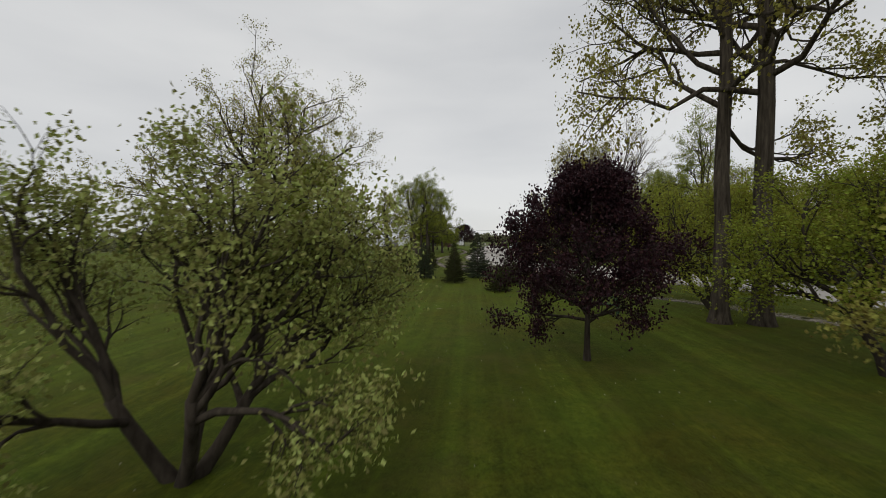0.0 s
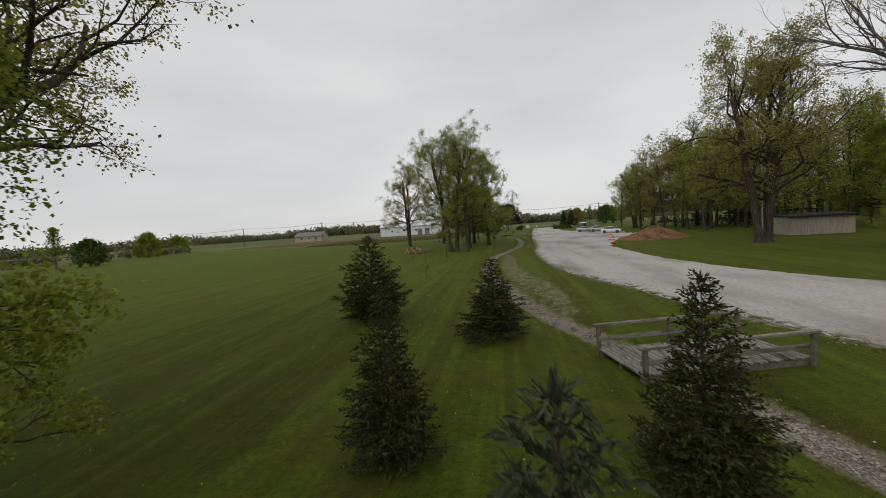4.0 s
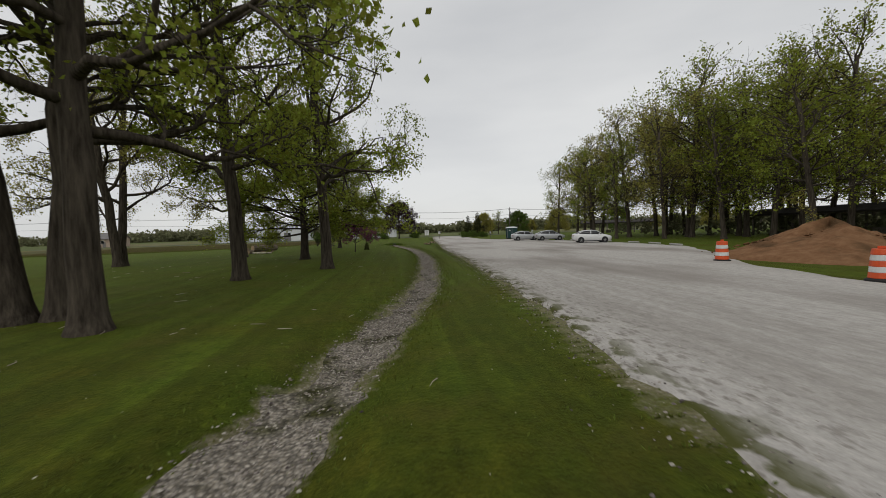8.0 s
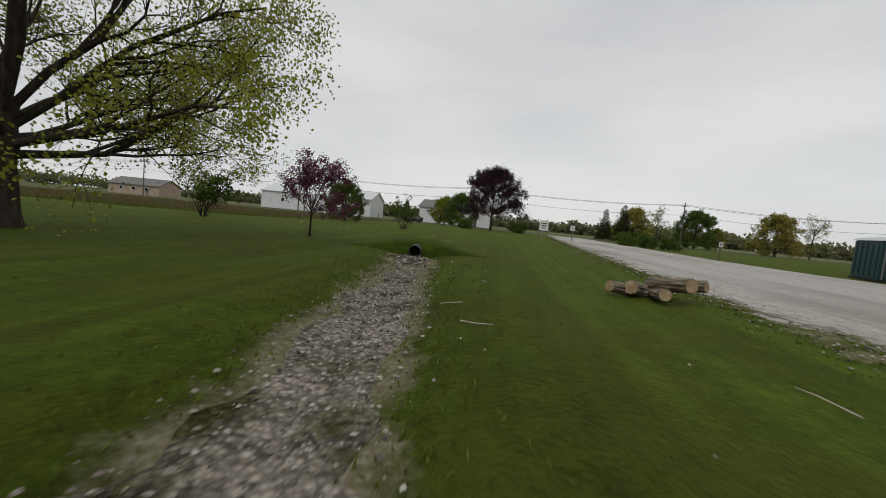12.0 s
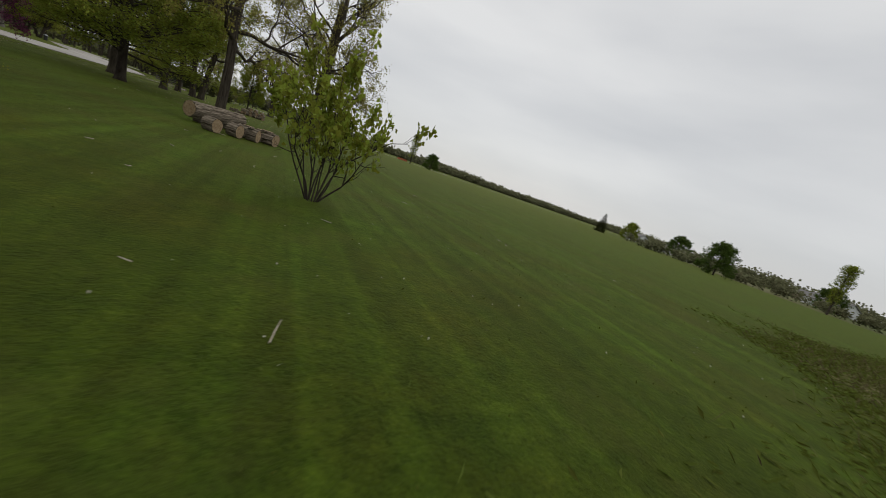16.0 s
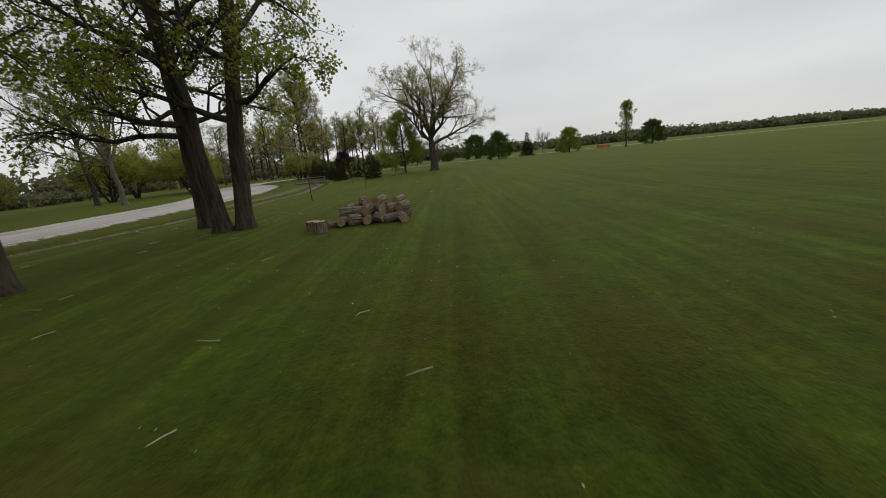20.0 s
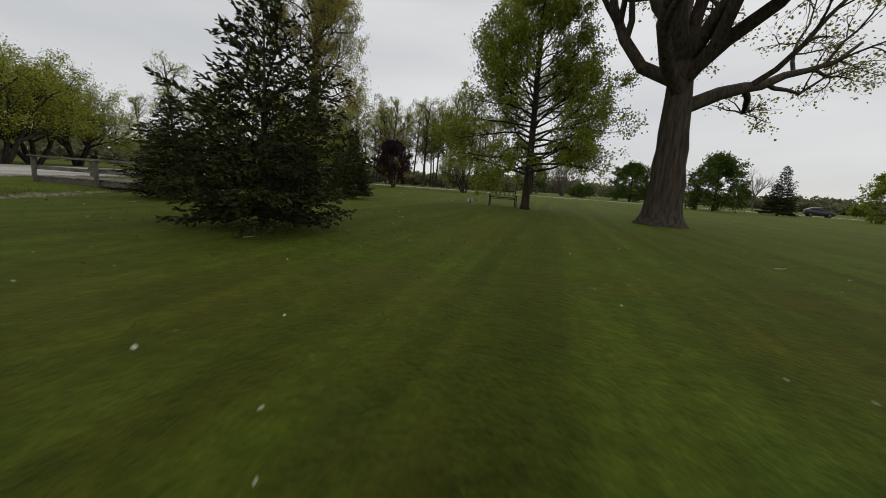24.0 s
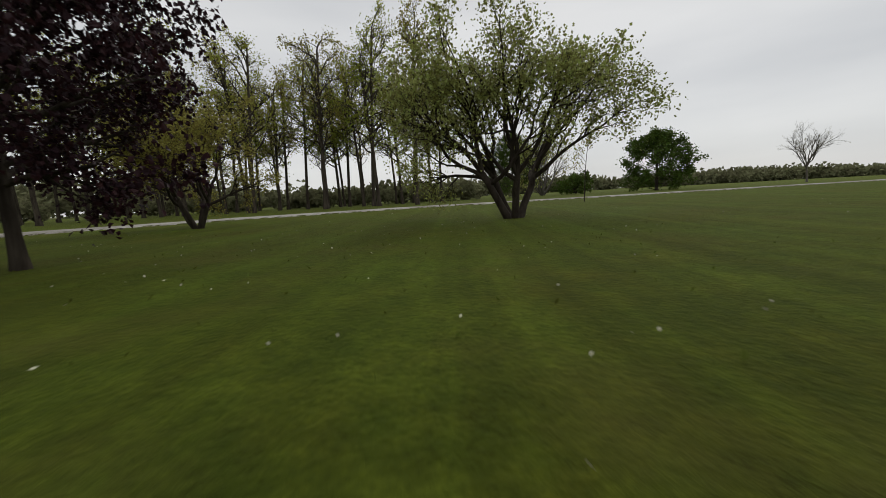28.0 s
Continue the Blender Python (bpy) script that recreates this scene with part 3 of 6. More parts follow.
def tree_template(seed, kind):
    """The wood and leaf meshes of one kind of tree, base at the origin."""
    rng = np.random.default_rng(seed)
    wood, tips = Soup(), []
    bark, leafm = M_BARK, M_LEAF_G
    if kind == "cottonwood":          # 24 m, one long low limb, wide open crown
        top, d, r = flare(wood, (0, 0), 6.7, 0.77, 16, (0.3, 0.1), rng)
        for a, tilt, ln, drop in ((0.2, 0.55, 12, 0.4), (2.1, 0.80, 12, 0.8), (4.0, 0.75, 12, 0.3), (5.4, 0.95, 12, 1.0), (3.1, 0.25, 14, 0.2), (1.0, 0.35, 13, 0.3), (5.0, 0.6, 12, 0.4), (2.75, 0.90, 13.5, 2.0), (1.2, 1.0, 11.5, 1.0), (4.7, 0.35, 13, 0.2), (0.1, 0.95, 11, 1.4)):
            dd = np.array([math.cos(a) * math.sin(tilt), math.sin(a) * math.sin(tilt), math.cos(tilt)])
            limb(rng, wood, tips, top - np.array([0, 0, drop]), dd, ln, 0.30, 0, 3, 0.72, 0.05, (8, 6, 4), 0.20, 0.5, 7)
        leaf = leaf_out(rng, tips, 30000, 0.24, 0.16, 0.06, 0.3, 6)
        leafm = M_LEAF_O
    elif kind == "maple":             # 11 m, straight leader, level branches, oval
        top, d, r = flare(wood, (0, 0), 10.2, 0.21, 10, (0.15, 0), rng)
        for i in range(76):
            f = i / 75
            z = 1.8 + 8.55 * f
            env = 4.6 * (1 - f) ** 0.62 * (0.7 + 0.3 * min(1, f * 5)) + 0.35
            a = i * 2.4 + rng.normal() * 0.3
            tilt = 1.47 - 0.77 * f
            dd = np.array([math.cos(a) * math.sin(tilt), math.sin(a) * math.sin(tilt), math.cos(tilt)])
            limb(rng, wood, tips, np.array([0.15 * z / 10, 0, z]), dd, env, 0.06 * (1.1 - f) + 0.012, 1, 3, 0.6, 0.04, (8, 8, 5) if env > 3.2 else (7, 6, 4) if env > 2.0 else (5, 4, 3), 0.12, 0.42, 5)
        leaf = leaf_out(rng, tips, 74000, 0.15, 0.105, 0.046, 0.25, 7)
        bark, leafm = M_BARKD, M_LEAF_G
    elif kind == "linden":            # 13.5 m, rounded, many ascending limbs from a short trunk
        top, d, r = flare(wood, (0, 0), 3.2, 0.36, 10, (0.1, 0.1), rng)
        for i in range(17):
            a, tilt = i * 2.4, 0.12 + 1.36 * (i / 16) ** 0.8
            dd = np.array([math.cos(a) * math.sin(tilt), math.sin(a) * math.sin(tilt), math.cos(tilt)])
            limb(rng, wood, tips, np.array([0.05, 0.05, 1.9 + 1.3 * (1 - i / 16)]), dd, 9.6 - 3.0 * (i / 16), 0.12, 0, 3, 0.6, 0.05, (9, 6, 4), 0.18, 0.5, 6)
        leaf = leaf_out(rng, tips, 70000, 0.22, 0.10, 0.042, 0.2, 6)
        bark, leafm = M_BARKD, M_LEAF_Y
    elif kind in ("oak", "oak_two"):  # 19 m, tall trunk that carries on into the crown, crooked spreading limbs
        stems = [((0, 0), (0.5, 0.2), 0.33)] if kind == "oak" else [((-0.42, 0), (-2.0, 0.5), 0.37), ((0.5, 0.1), (1.3, -0.3), 0.35)]
        for base, lean, r0 in stems:
            hh = 14.0
            top, d, r = flare(wood, base, hh, r0, 12, lean, rng)
            n = 17 if kind == "oak" else 13
            for i in range(n):
                f = i / (n - 1)
                z = hh * (0.33 + 0.67 * f)
                q = (z / hh) ** 1.2
                a, tilt = i * 2.4 + rng.normal() * 0.4, 1.35 - 1.15 * f + rng.normal() * 0.1
                ln = 7.2 * math.sin(math.pi * (0.24 + 0.52 * f)) ** 0.8 * rng.uniform(0.75, 1.15)
                limb(rng, wood, tips, np.array([base[0] + lean[0] * q, base[1] + lean[1] * q, z]), aim(a, tilt), ln, 0.15 - 0.06 * f, 0, 3, 0.72, 0.045, (6, 5, 4), 0.27, 0.5, 6)
        leaf = leaf_out(rng, tips, 17000 if kind == "oak" else 26000, 0.20, 0.15, 0.06, 0.35, 9)
        leafm = M_LEAF_G
    elif kind == "oak_tall":          # 22 m, slim clear trunk, side limbs from 6 m up
        top, d, r = flare(wood, (0, 0), 15.0, 0.36, 11, (0.5, 0.3), rng)
        for i in range(18):
            f = i / 17
            z = 7.8 + 7.2 * f
            a, tilt = i * 2.4 + rng.normal() * 0.3, 1.15 - 0.9 * f
            dd = np.array([math.cos(a) * math.sin(tilt), math.sin(a) * math.sin(tilt), math.cos(tilt)])
            limb(rng, wood, tips, np.array([0.5 * (z / 15) ** 1.2, 0.3 * (z / 15) ** 1.2, z]), dd, 7.5 - 1.5 * f, 0.12, 0, 3, 0.72, 0.03, (6, 5, 4), 0.30, 0.48, 6)
        leaf = leaf_out(rng, tips, 22000, 0.22, 0.15, 0.06, 0.35, 9)
        leafm = M_LEAF_O
    elif kind in ("grove_a", "grove_b", "grove_c", "wood_a", "wood_b", "wood_c"):   # slim woodland trees, thin or full
        hh = {"a": 13.5, "b": 11.5, "c": 15.0}[kind[-1]]
        lx, ly = rng.normal() * 0.8, rng.normal() * 0.8
        full = 1 if kind[0] == "w" else 0
        top, d, r = flare(wood, (0, 0), hh, 0.17 + 0.09 * full, 8, (lx, ly), rng)
        n = 15 + 6 * full
        for i in range(n):
            f = i / (n - 1)
            z = hh * (0.40 + 0.58 * f if full == 0 else 0.30 + 0.68 * f)
            a, tilt = i * 2.4 + rng.normal() * 0.4, (1.05 - 0.9 * f if full == 0 else 1.35 - 1.15 * f)
            ln = (3.9 if full == 0 else 5.6) * math.sin(math.pi * (0.26 + 0.5 * f)) ** 0.7 * rng.uniform(0.65, 1.2)
            q = (z / hh) ** 1.2
            limb(rng, wood, tips, np.array([lx * q, ly * q, z]), aim(a, tilt), ln, 0.085, 0, 2, 0.72, 0.05, (7, 5), 0.26, 0.5, 5)
        leaf = leaf_out(rng, tips, 2300 + 2000 * full, 0.24 + 0.03 * full, 0.19 + 0.03 * full, 0.072 + 0.014 * full, 0.25, 6)
        leafm = {"a": M_LEAF_O, "b": M_LEAF_G, "c": M_LEAF_Y if not full else M_LEAF_G}[kind[-1]]
    elif kind == "bare":              # 20 m, pale, hardly in leaf
        top, d, r = flare(wood, (0, 0), 6.5, 0.36, 10, (0.5, 0), rng)
        for i in range(9):
            a, tilt = i * 2.4, 0.1 + 0.75 * (i / 9)
            dd = np.array([math.cos(a) * math.sin(tilt), math.sin(a) * math.sin(tilt), math.cos(tilt)])
            limb(rng, wood, tips, top - np.array([0, 0, 1.5 * i / 9]), dd, 12 - 3 * (i / 9), 0.2, 0, 3, 0.5, 0.10, (9, 6, 5), 0.14, 0.5, 6)
        leaf = leaf_out(rng, tips, 2200, 0.12, 0.12, 0.05, 0.2)
        bark, leafm = M_BARKP, M_LEAF_O
    elif kind == "purple":            # 6.4 m, dense egg-shaped purple maple
        top, d, r = flare(wood, (0, 0), 5.4, 0.115, 9, (0.1, 0), rng)
        for i in range(46):
            f = i / 45
            z = 1.25 + 4.2 * f
            env = 3.1 * math.sin(math.pi * min(1, 0.30 + 0.66 * f)) ** 0.8 * (1.02 - 0.25 * f) + 0.15
            a, tilt = i * 2.4, 1.35 - 0.85 * f
            dd = np.array([math.cos(a) * math.sin(tilt), math.sin(a) * math.sin(tilt), math.cos(tilt)])
            limb(rng, wood, tips, np.array([0, 0, z]), dd, env, 0.05 * (1.1 - f) + 0.01, 1, 3, 0.62, 0.05, (7, 6, 4), 0.12, 0.48, 4)
        leaf = leaf_out(rng, tips, 42000, 0.15, 0.105, 0.052, 0.3, 8)
        bark, leafm = M_BARKD, M_LEAF_P
    elif kind == "crab":              # 5 m, several stems from the ground, wide flat crown
        for k, (a, tilt) in enumerate(((0.3, 0.35), (2.3, 0.45), (4.3, 0.40), (5.5, 0.62))):
            dd = np.array([math.cos(a) * math.sin(tilt), math.sin(a) * math.sin(tilt), math.cos(tilt)])
            p = np.array([0.11 * math.cos(a), 0.11 * math.sin(a), -0.1])
            pts = [p + dd * s * 0.55 + rng.normal(size=3) * 0.03 for s in range(4)]
            wood.tube(pts, [0.14, 0.11, 0.10, 0.085], 8)
            for j in range(5):
                b, t2 = a + rng.normal() * 0.9, min(1.05, 0.12 + 0.22 * j)
                d2 = np.array([math.cos(b) * math.sin(t2), math.sin(b) * math.sin(t2), math.cos(t2)])
                limb(rng, wood, tips, pts[3] - dd * 0.1 * j, d2, 3.5 - 0.2 * j, 0.07, 0, 3, 0.62, 0.05, (8, 6, 4), 0.22, 0.48, 6)
        leaf = leaf_out(rng, tips, 25000, 0.14, 0.09, 0.034, 0.1, 6)
        bark, leafm = M_BARKD, M_BLOSSOM
    elif kind == "round":             # 9 m, dense round crown down to 1.6 m
        top, d, r = flare(wood, (0, 0), 7.6, 0.22, 9, (0, 0), rng)
        for i in range(46):
            f = i / 45
            z = 1.2 + 6.4 * f
            env = 4.0 * math.sin(math.pi * (0.34 + 0.60 * f)) ** 0.8 + 0.3
            a, tilt = i * 2.4, 1.65 - 1.25 * f
            dd = np.array([math.cos(a) * math.sin(tilt), math.sin(a) * math.sin(tilt), math.cos(tilt)])
            limb(rng, wood, tips, np.array([0, 0, z]), dd, env, 0.06, 1, 3, 0.6, 0.02, (7, 5, 4), 0.12, 0.46, 4)
        leaf = leaf_out(rng, tips, 17000, 0.26, 0.27, 0.14, 0.25, 8)
        bark, leafm = M_BARKD, M_LEAF_D
    elif kind == "poplar":            # 15 m column
        top, d, r = flare(wood, (0, 0), 14.0, 0.25, 9, (0.3, 0), rng)
        for i in range(60):
            f = i / 59
            z = 2.0 + 12.2 * f
            a, tilt = i * 2.4, 0.55 - 0.2 * f
            dd = np.array([math.cos(a) * math.sin(tilt), math.sin(a) * math.sin(tilt), math.cos(tilt)])
            limb(rng, wood, tips, np.array([0.02 * z, 0, z]), dd, 4.6 * math.sin(math.pi * (0.25 + 0.68 * f)) + 0.3, 0.05, 1, 2, 0.45, 0.12, (6, 4), 0.12, 0.45, 4)
        leaf = leaf_out(rng, tips, 7000, 0.22, 0.24, 0.12, 0.2)
        leafm = M_LEAF_G
    elif kind == "redbud":            # 4 m
        top, d, r = flare(wood, (0, 0), 1.5, 0.07, 7, (0.05, 0), rng)
        for i in range(9):
            a, tilt = i * 2.4, 0.25 + 0.9 * (i / 9)
            dd = np.array([math.cos(a) * math.sin(tilt), math.sin(a) * math.sin(tilt), math.cos(tilt)])
            limb(rng, wood, tips, top - np.array([0, 0, 0.35 * i / 9]), dd, 2.6, 0.035, 0, 2, 0.55, 0.05, (8, 5), 0.15, 0.5, 5)
        leaf = leaf_out(rng, tips, 7500, 0.10, 0.09, 0.05, 0.2, 8)
        bark, leafm = M_BARKD, M_LEAF_R
    elif kind == "shrub":             # 3 m, a sheaf of thin stems
        for i in range(13):
            a, tilt = i * 2.4 + rng.normal() * 0.5, 0.06 + 0.50 * (i / 12) * rng.uniform(0.5, 1.2)
            dd = np.array([math.cos(a) * math.sin(tilt), math.sin(a) * math.sin(tilt), math.cos(tilt)])
            limb(rng, wood, tips, np.array([0.12 * math.cos(a), 0.12 * math.sin(a), -0.05]), dd, rng.uniform(1.9, 3.2), 0.026, 0, 2, 0.75, 0.03, (9, 4), 0.17, 0.36, 6)
        tips = [t for t in tips if t[0][2] > 0.7 + 0.8 * rng.random()]
        leaf = leaf_out(rng, tips, 3400, 0.08, 0.13, 0.055, 0.35, 9)
        bark, leafm = M_BARKD, M_LEAF_D
    elif kind == "sapling":           # 2.8 m whip with a few side twigs
        limb(rng, wood, tips, np.array([0, 0, -0.05]), np.array([0.03, 0, 1.0]), 2.7, 0.022, 1, 3, 0.75, 0.06, (14, 11, 5), 0.04, 0.36, 6)
        leaf = leaf_out(rng, tips, 420, 0.05, 0.06, 0.03, 0.1, 3)
        bark, leafm = M_BARKD, M_LEAF_O
    elif kind == "willow":            # 11 m, bare round shrub willow
        for i in range(14):
            a, tilt = i * 2.4, 0.05 + 0.8 * (i / 14)
            dd = np.array([math.cos(a) * math.sin(tilt), math.sin(a) * math.sin(tilt), math.cos(tilt)])
            limb(rng, wood, tips, np.array([0.2 * math.cos(a), 0.2 * math.sin(a), -0.1]), dd, 9.0, 0.13, 0, 2, 0.45, 0.06, (10, 7), 0.12, 0.5, 6)
        leaf = leaf_out(rng, tips, 2600, 0.2, 0.2, 0.09, 0.2)
        bark, leafm = M_BARKP, M_LEAF_O
    elif kind == "bush":              # 1.6 m dense rounded bush
        for i in range(26):
            a, tilt = i * 2.4, 1.35 * (i / 26) ** 0.6
            dd = np.array([math.cos(a) * math.sin(tilt), math.sin(a) * math.sin(tilt), math.cos(tilt)])
            limb(rng, wood, tips, np.array([0, 0, 0.05]), dd, 1.3, 0.02, 1, 2, 0.7, 0.05, (8, 4), 0.15, 0.5, 4)
        leaf = leaf_out(rng, tips, 3600, 0.10, 0.12, 0.06, 0.1)
        bark, leafm = M_BARKD, M_LEAF_D
    return wood.mesh(kind + "_wood", bark, True), leaf.mesh(kind + "_leaves", leafm)


def spruce_template(seed, height, width, needle, skirt=False):
    """Trunk and tiers of boughs, each bough a spray of brush-like twigs."""
    rng = np.random.default_rng(seed)
    wood, green = Soup(), Soup()
    wood.tube([np.array([0, 0, -0.1]), np.array([0, 0, height * 0.5]), np.array([0, 0, height * 0.985])], [0.035 * height / 2 + 0.02, 0.03, 0.006], 7)
    whorls = int(9 + height * 2.3)
    for w in range(whorls):
        f = (w + 0.3) / whorls
        z = 0.05 * height + 0.92 * height * f
        reach = width * 0.5 * (min(1.0, 0.82 + f, 1.42 * (1 - f)) if skirt else (1 - f) ** 0.9) + 0.07
        count = 15 if f < 0.3 else (7 if skirt else 10) if f < 0.6 else 5 if skirt else 6
        for k in range(count):
            a = k * 2 * math.pi / count + w * 1.1 + rng.normal() * 0.2
            ln = reach * rng.uniform(0.62, 1.22)
            out = np.array([math.cos(a), math.sin(a), 0.0])
            side = np.array([-out[1], out[0], 0.0])
            sag = 0.16 - 0.85 * f + rng.normal() * 0.06
            lift = 0.16 + 0.12 * f
            z0 = z + rng.normal() * 0.03
            bough = lambda s: np.array([0, 0, z0]) + out * ln * s + np.array([0, 0, -sag * ln * s + lift * ln * s * s])
            wood.tube([bough(s) for s in (0, 0.35, 0.7, 1.0)], [0.013, 0.010, 0.007, 0.003], 3)
            twigs = [(bough(0.1), unit(bough(1.0) - bough(0.0)), ln * 0.92)]
            for q in range(int(2 + ln * 5)):
                s = rng.uniform(0.22, 0.92)
                d = unit(out * 0.9 + side * (1 if q % 2 else -1) * rng.uniform(0.6, 1.0) + np.array([0, 0, rng.uniform(-0.30, 0.12)]))
                twigs.append((bough(s), d, ln * 0.42 * (1.1 - s) + 0.09))
            for p0, d, tl in twigs:
                n = max(3, int(tl * 30))
                P = p0 + d * np.linspace(0.0, tl, n)[:, None]
                green.cards(P, d * 1.0 + rng.normal(size=(n, 3)) * 0.45, 0.115, 0.024, rng, 0.5)
    green.cards(np.array([[0, 0, height * 0.93]] * 12), rng.normal(size=(12, 3)) * 0.4 + np.array([0, 0, 1.2]), 0.2, 0.02, rng)
    return wood.mesh("spruce_wood", M_BARKD, True), green.mesh("spruce_needles", needle)


TEMPLATES = {}


def plant(kind, x, y, turn=0.0, size=1.0, name="tree", label="", category="tree", group="", seed=0, leaf=None, wide=1.0):
    """A tree of that kind standing at x, y."""
    key = (kind, seed)
    if key not in TEMPLATES:
        TEMPLATES[key] = tree_template(100 + seed * 17 + len(kind) * 7, kind)
    wood, leaves = TEMPLATES[key]
    if leaf:
        key2 = (kind, seed, leaf.name)
        if key2 not in TEMPLATES:
            c = leaves.copy()
            c.materials.clear()
            c.materials.append(leaf)
            TEMPLATES[key2] = c
        leaves = TEMPLATES[key2]
    ob = thing(name, label, category, pose(x, y, 0, 0, 0, turn) @ Matrix.Diagonal((size * wide, size * wide, size, 1)), group)
    part("trunk", wood, None, ob)
    part("crown", leaves, None, ob)
    return ob


# ---- ground: one sheet with a ditch pressed into it ----
DITCH = [(26.5, -33.0), (22.5, -25.5), (19.4, -21.8), (16.3, -17.6), (14.0, -14.8), (11.5, -10.5), (9.3, -4.0), (7.1, 0.8), (5.6, 6.0), (4.7, 11.0), (3.5, 16.0), (3.2, 20.0), (3.35, 25.0), (3.35, 29.5), (4.1, 34.0), (4.8, 37.0), (5.75, 41.0), (6.7, 45.0), (7.2, 48.0), (7.6, 52.0), (8.0, 58.0), (8.15, 62.0), (8.2, 66.0), (8.0, 73.0), (7.6, 78.0), (6.9, 83.0), (6.15, 88.0), (5.55, 92.2)]
ROAD_L = [(-60.0, -82.0), (-44.0, -76.5), (-20.0, -68.0), (-5.0, -63.0), (10.0, -58.5), (19.0, -52.5), (26.5, -45.0), (30.0, -36.0), (29.8, -27.5), (27.0, -20.0), (23.5, -15.6), (21.4, -13.6), (18.4, -9.2), (15.8, -4.0), (13.6, 1.0), (12.2, 6.6), (10.7, 11.0), (9.5, 15.5), (8.9, 22.0), (8.7, 30.0), (9.0, 36.5), (9.6, 43.0), (10.1, 51.0), (10.6, 62.0), (11.0, 74.0), (11.7, 82.0), (12.6, 95.0), (13.4, 108.0), (15.0, 128.0), (17.0, 150.0), (18.0, 163.0)]
ROAD_R = [(-61.0, -85.5), (-44.8, -80.0), (-20.8, -71.5), (-5.8, -66.6), (11.0, -62.2), (21.5, -56.0), (30.5, -48.0), (36.5, -38.0), (37.6, -27.0), (35.5, -16.5), (32.5, -10.0), (30.0, -5.0), (26.6, 1.6), (23.8, 6.8), (21.7, 11.0), (20.2, 15.5), (19.4, 20.0), (19.0, 26.0), (18.9, 33.0), (19.2, 38.5), (20.2, 42.5), (22.0, 47.6), (26.5, 54.5), (30.0, 60.0), (31.4, 68.0), (31.2, 80.0), (29.3, 92.0), (27.4, 99.0), (24.6, 104.0), (24.0, 114.0), (25.0, 130.0), (26.0, 150.0), (27.0, 163.0)]


def spaced(line, step):
    """A smooth line through the given plan points, in even steps."""
    p = np.array(line, float)
    d = np.r_[0, np.cumsum(np.hypot(*np.diff(p, axis=0).T))]
    n = int(d[-1] / step) + 1
    t = np.linspace(0, d[-1], n)
    s = np.stack([np.interp(t, d, p[:, k]) for k in (0, 1)], 1)
    k = max(3, int(3.0 / step) | 1)
    pad = np.pad(s, ((k // 2, k // 2), (0, 0)), mode="edge")
    out = np.stack([np.convolve(pad[:, c], np.ones(k) / k, "valid") for c in (0, 1)], 1)
    out[0], out[-1] = p[0], p[-1]
    return out


DITCH_LINE = spaced(DITCH, 0.4)


def off_ditch(x, y):
    d = np.hypot(DITCH_LINE[:, 0][None, :] - x[:, None], DITCH_LINE[:, 1][None, :] - y[:, None])
    return d.min(1)


def ground_z(x, y):
    """Height of the lawn: nearly level, with the ditch."""
    x, y = np.atleast_1d(np.asarray(x, float)), np.atleast_1d(np.asarray(y, float))
    d = np.concatenate([off_ditch(a, b) for a, b in zip(np.array_split(x, max(1, len(x) // 4000)), np.array_split(y, max(1, len(y) // 4000)))])
    return -0.26 * np.exp(-(d / 0.85) ** 2) + 0.015 * np.sin(x * 0.7 + 1.3 * np.sin(y * 0.23)) * np.sin(y * 0.55)


def axis_steps(lo, hi, step, far):
    fine = np.arange(lo, hi + step / 2, step)
    grow = []
    v, s = hi, step
    while v < far:
        s *= 1.35
        v += s
        grow.append(v)
    left, v, s = [], lo, step
    while v > -far:
        s *= 1.35
        v -= s
        left.append(v)
    return np.r_[left[::-1], fine, grow]


gx, gy = axis_steps(-42, 36, 0.36, 3200), axis_steps(-62, 122, 0.5, 3200)
GX, GY = np.meshgrid(gx, gy, indexing="ij")
flat_x, flat_y = GX.ravel(), GY.ravel()
gz = np.zeros(len(flat_x))
near = (np.abs(flat_x) < 60) & (flat_y > -90) & (flat_y < 150)
gz[near] = ground_z(flat_x[near], flat_y[near])
nx, ny = len(gx), len(gy)
ii, jj = np.meshgrid(np.arange(nx - 1), np.arange(ny - 1), indexing="ij")
a = (ii * ny + jj).ravel()
ground = part("ground", mesh_of("ground", np.stack([flat_x, flat_y, gz], 1), np.stack([a, a + ny, a + ny + 1, a + 1], 1).tolist(), M_LAWN, True), None)
WASH_L = spaced([(7.4, 2.0), (6.6, 5.5), (5.9, 9.0), (5.1, 13.0), (4.5, 17.0), (4.3, 21.0), (4.5, 25.0), (4.8, 29.0), (4.9, 32.5)], 0.4)
WASH_R = spaced([(8.2, 2.0), (8.4, 5.5), (8.1, 9.0), (7.3, 13.0), (6.5, 17.0), (6.1, 21.0), (6.2, 25.0), (6.1, 29.0), (5.1, 32.5)], 0.4)
ROAD_EDGE = spaced(ROAD_L, 0.5)


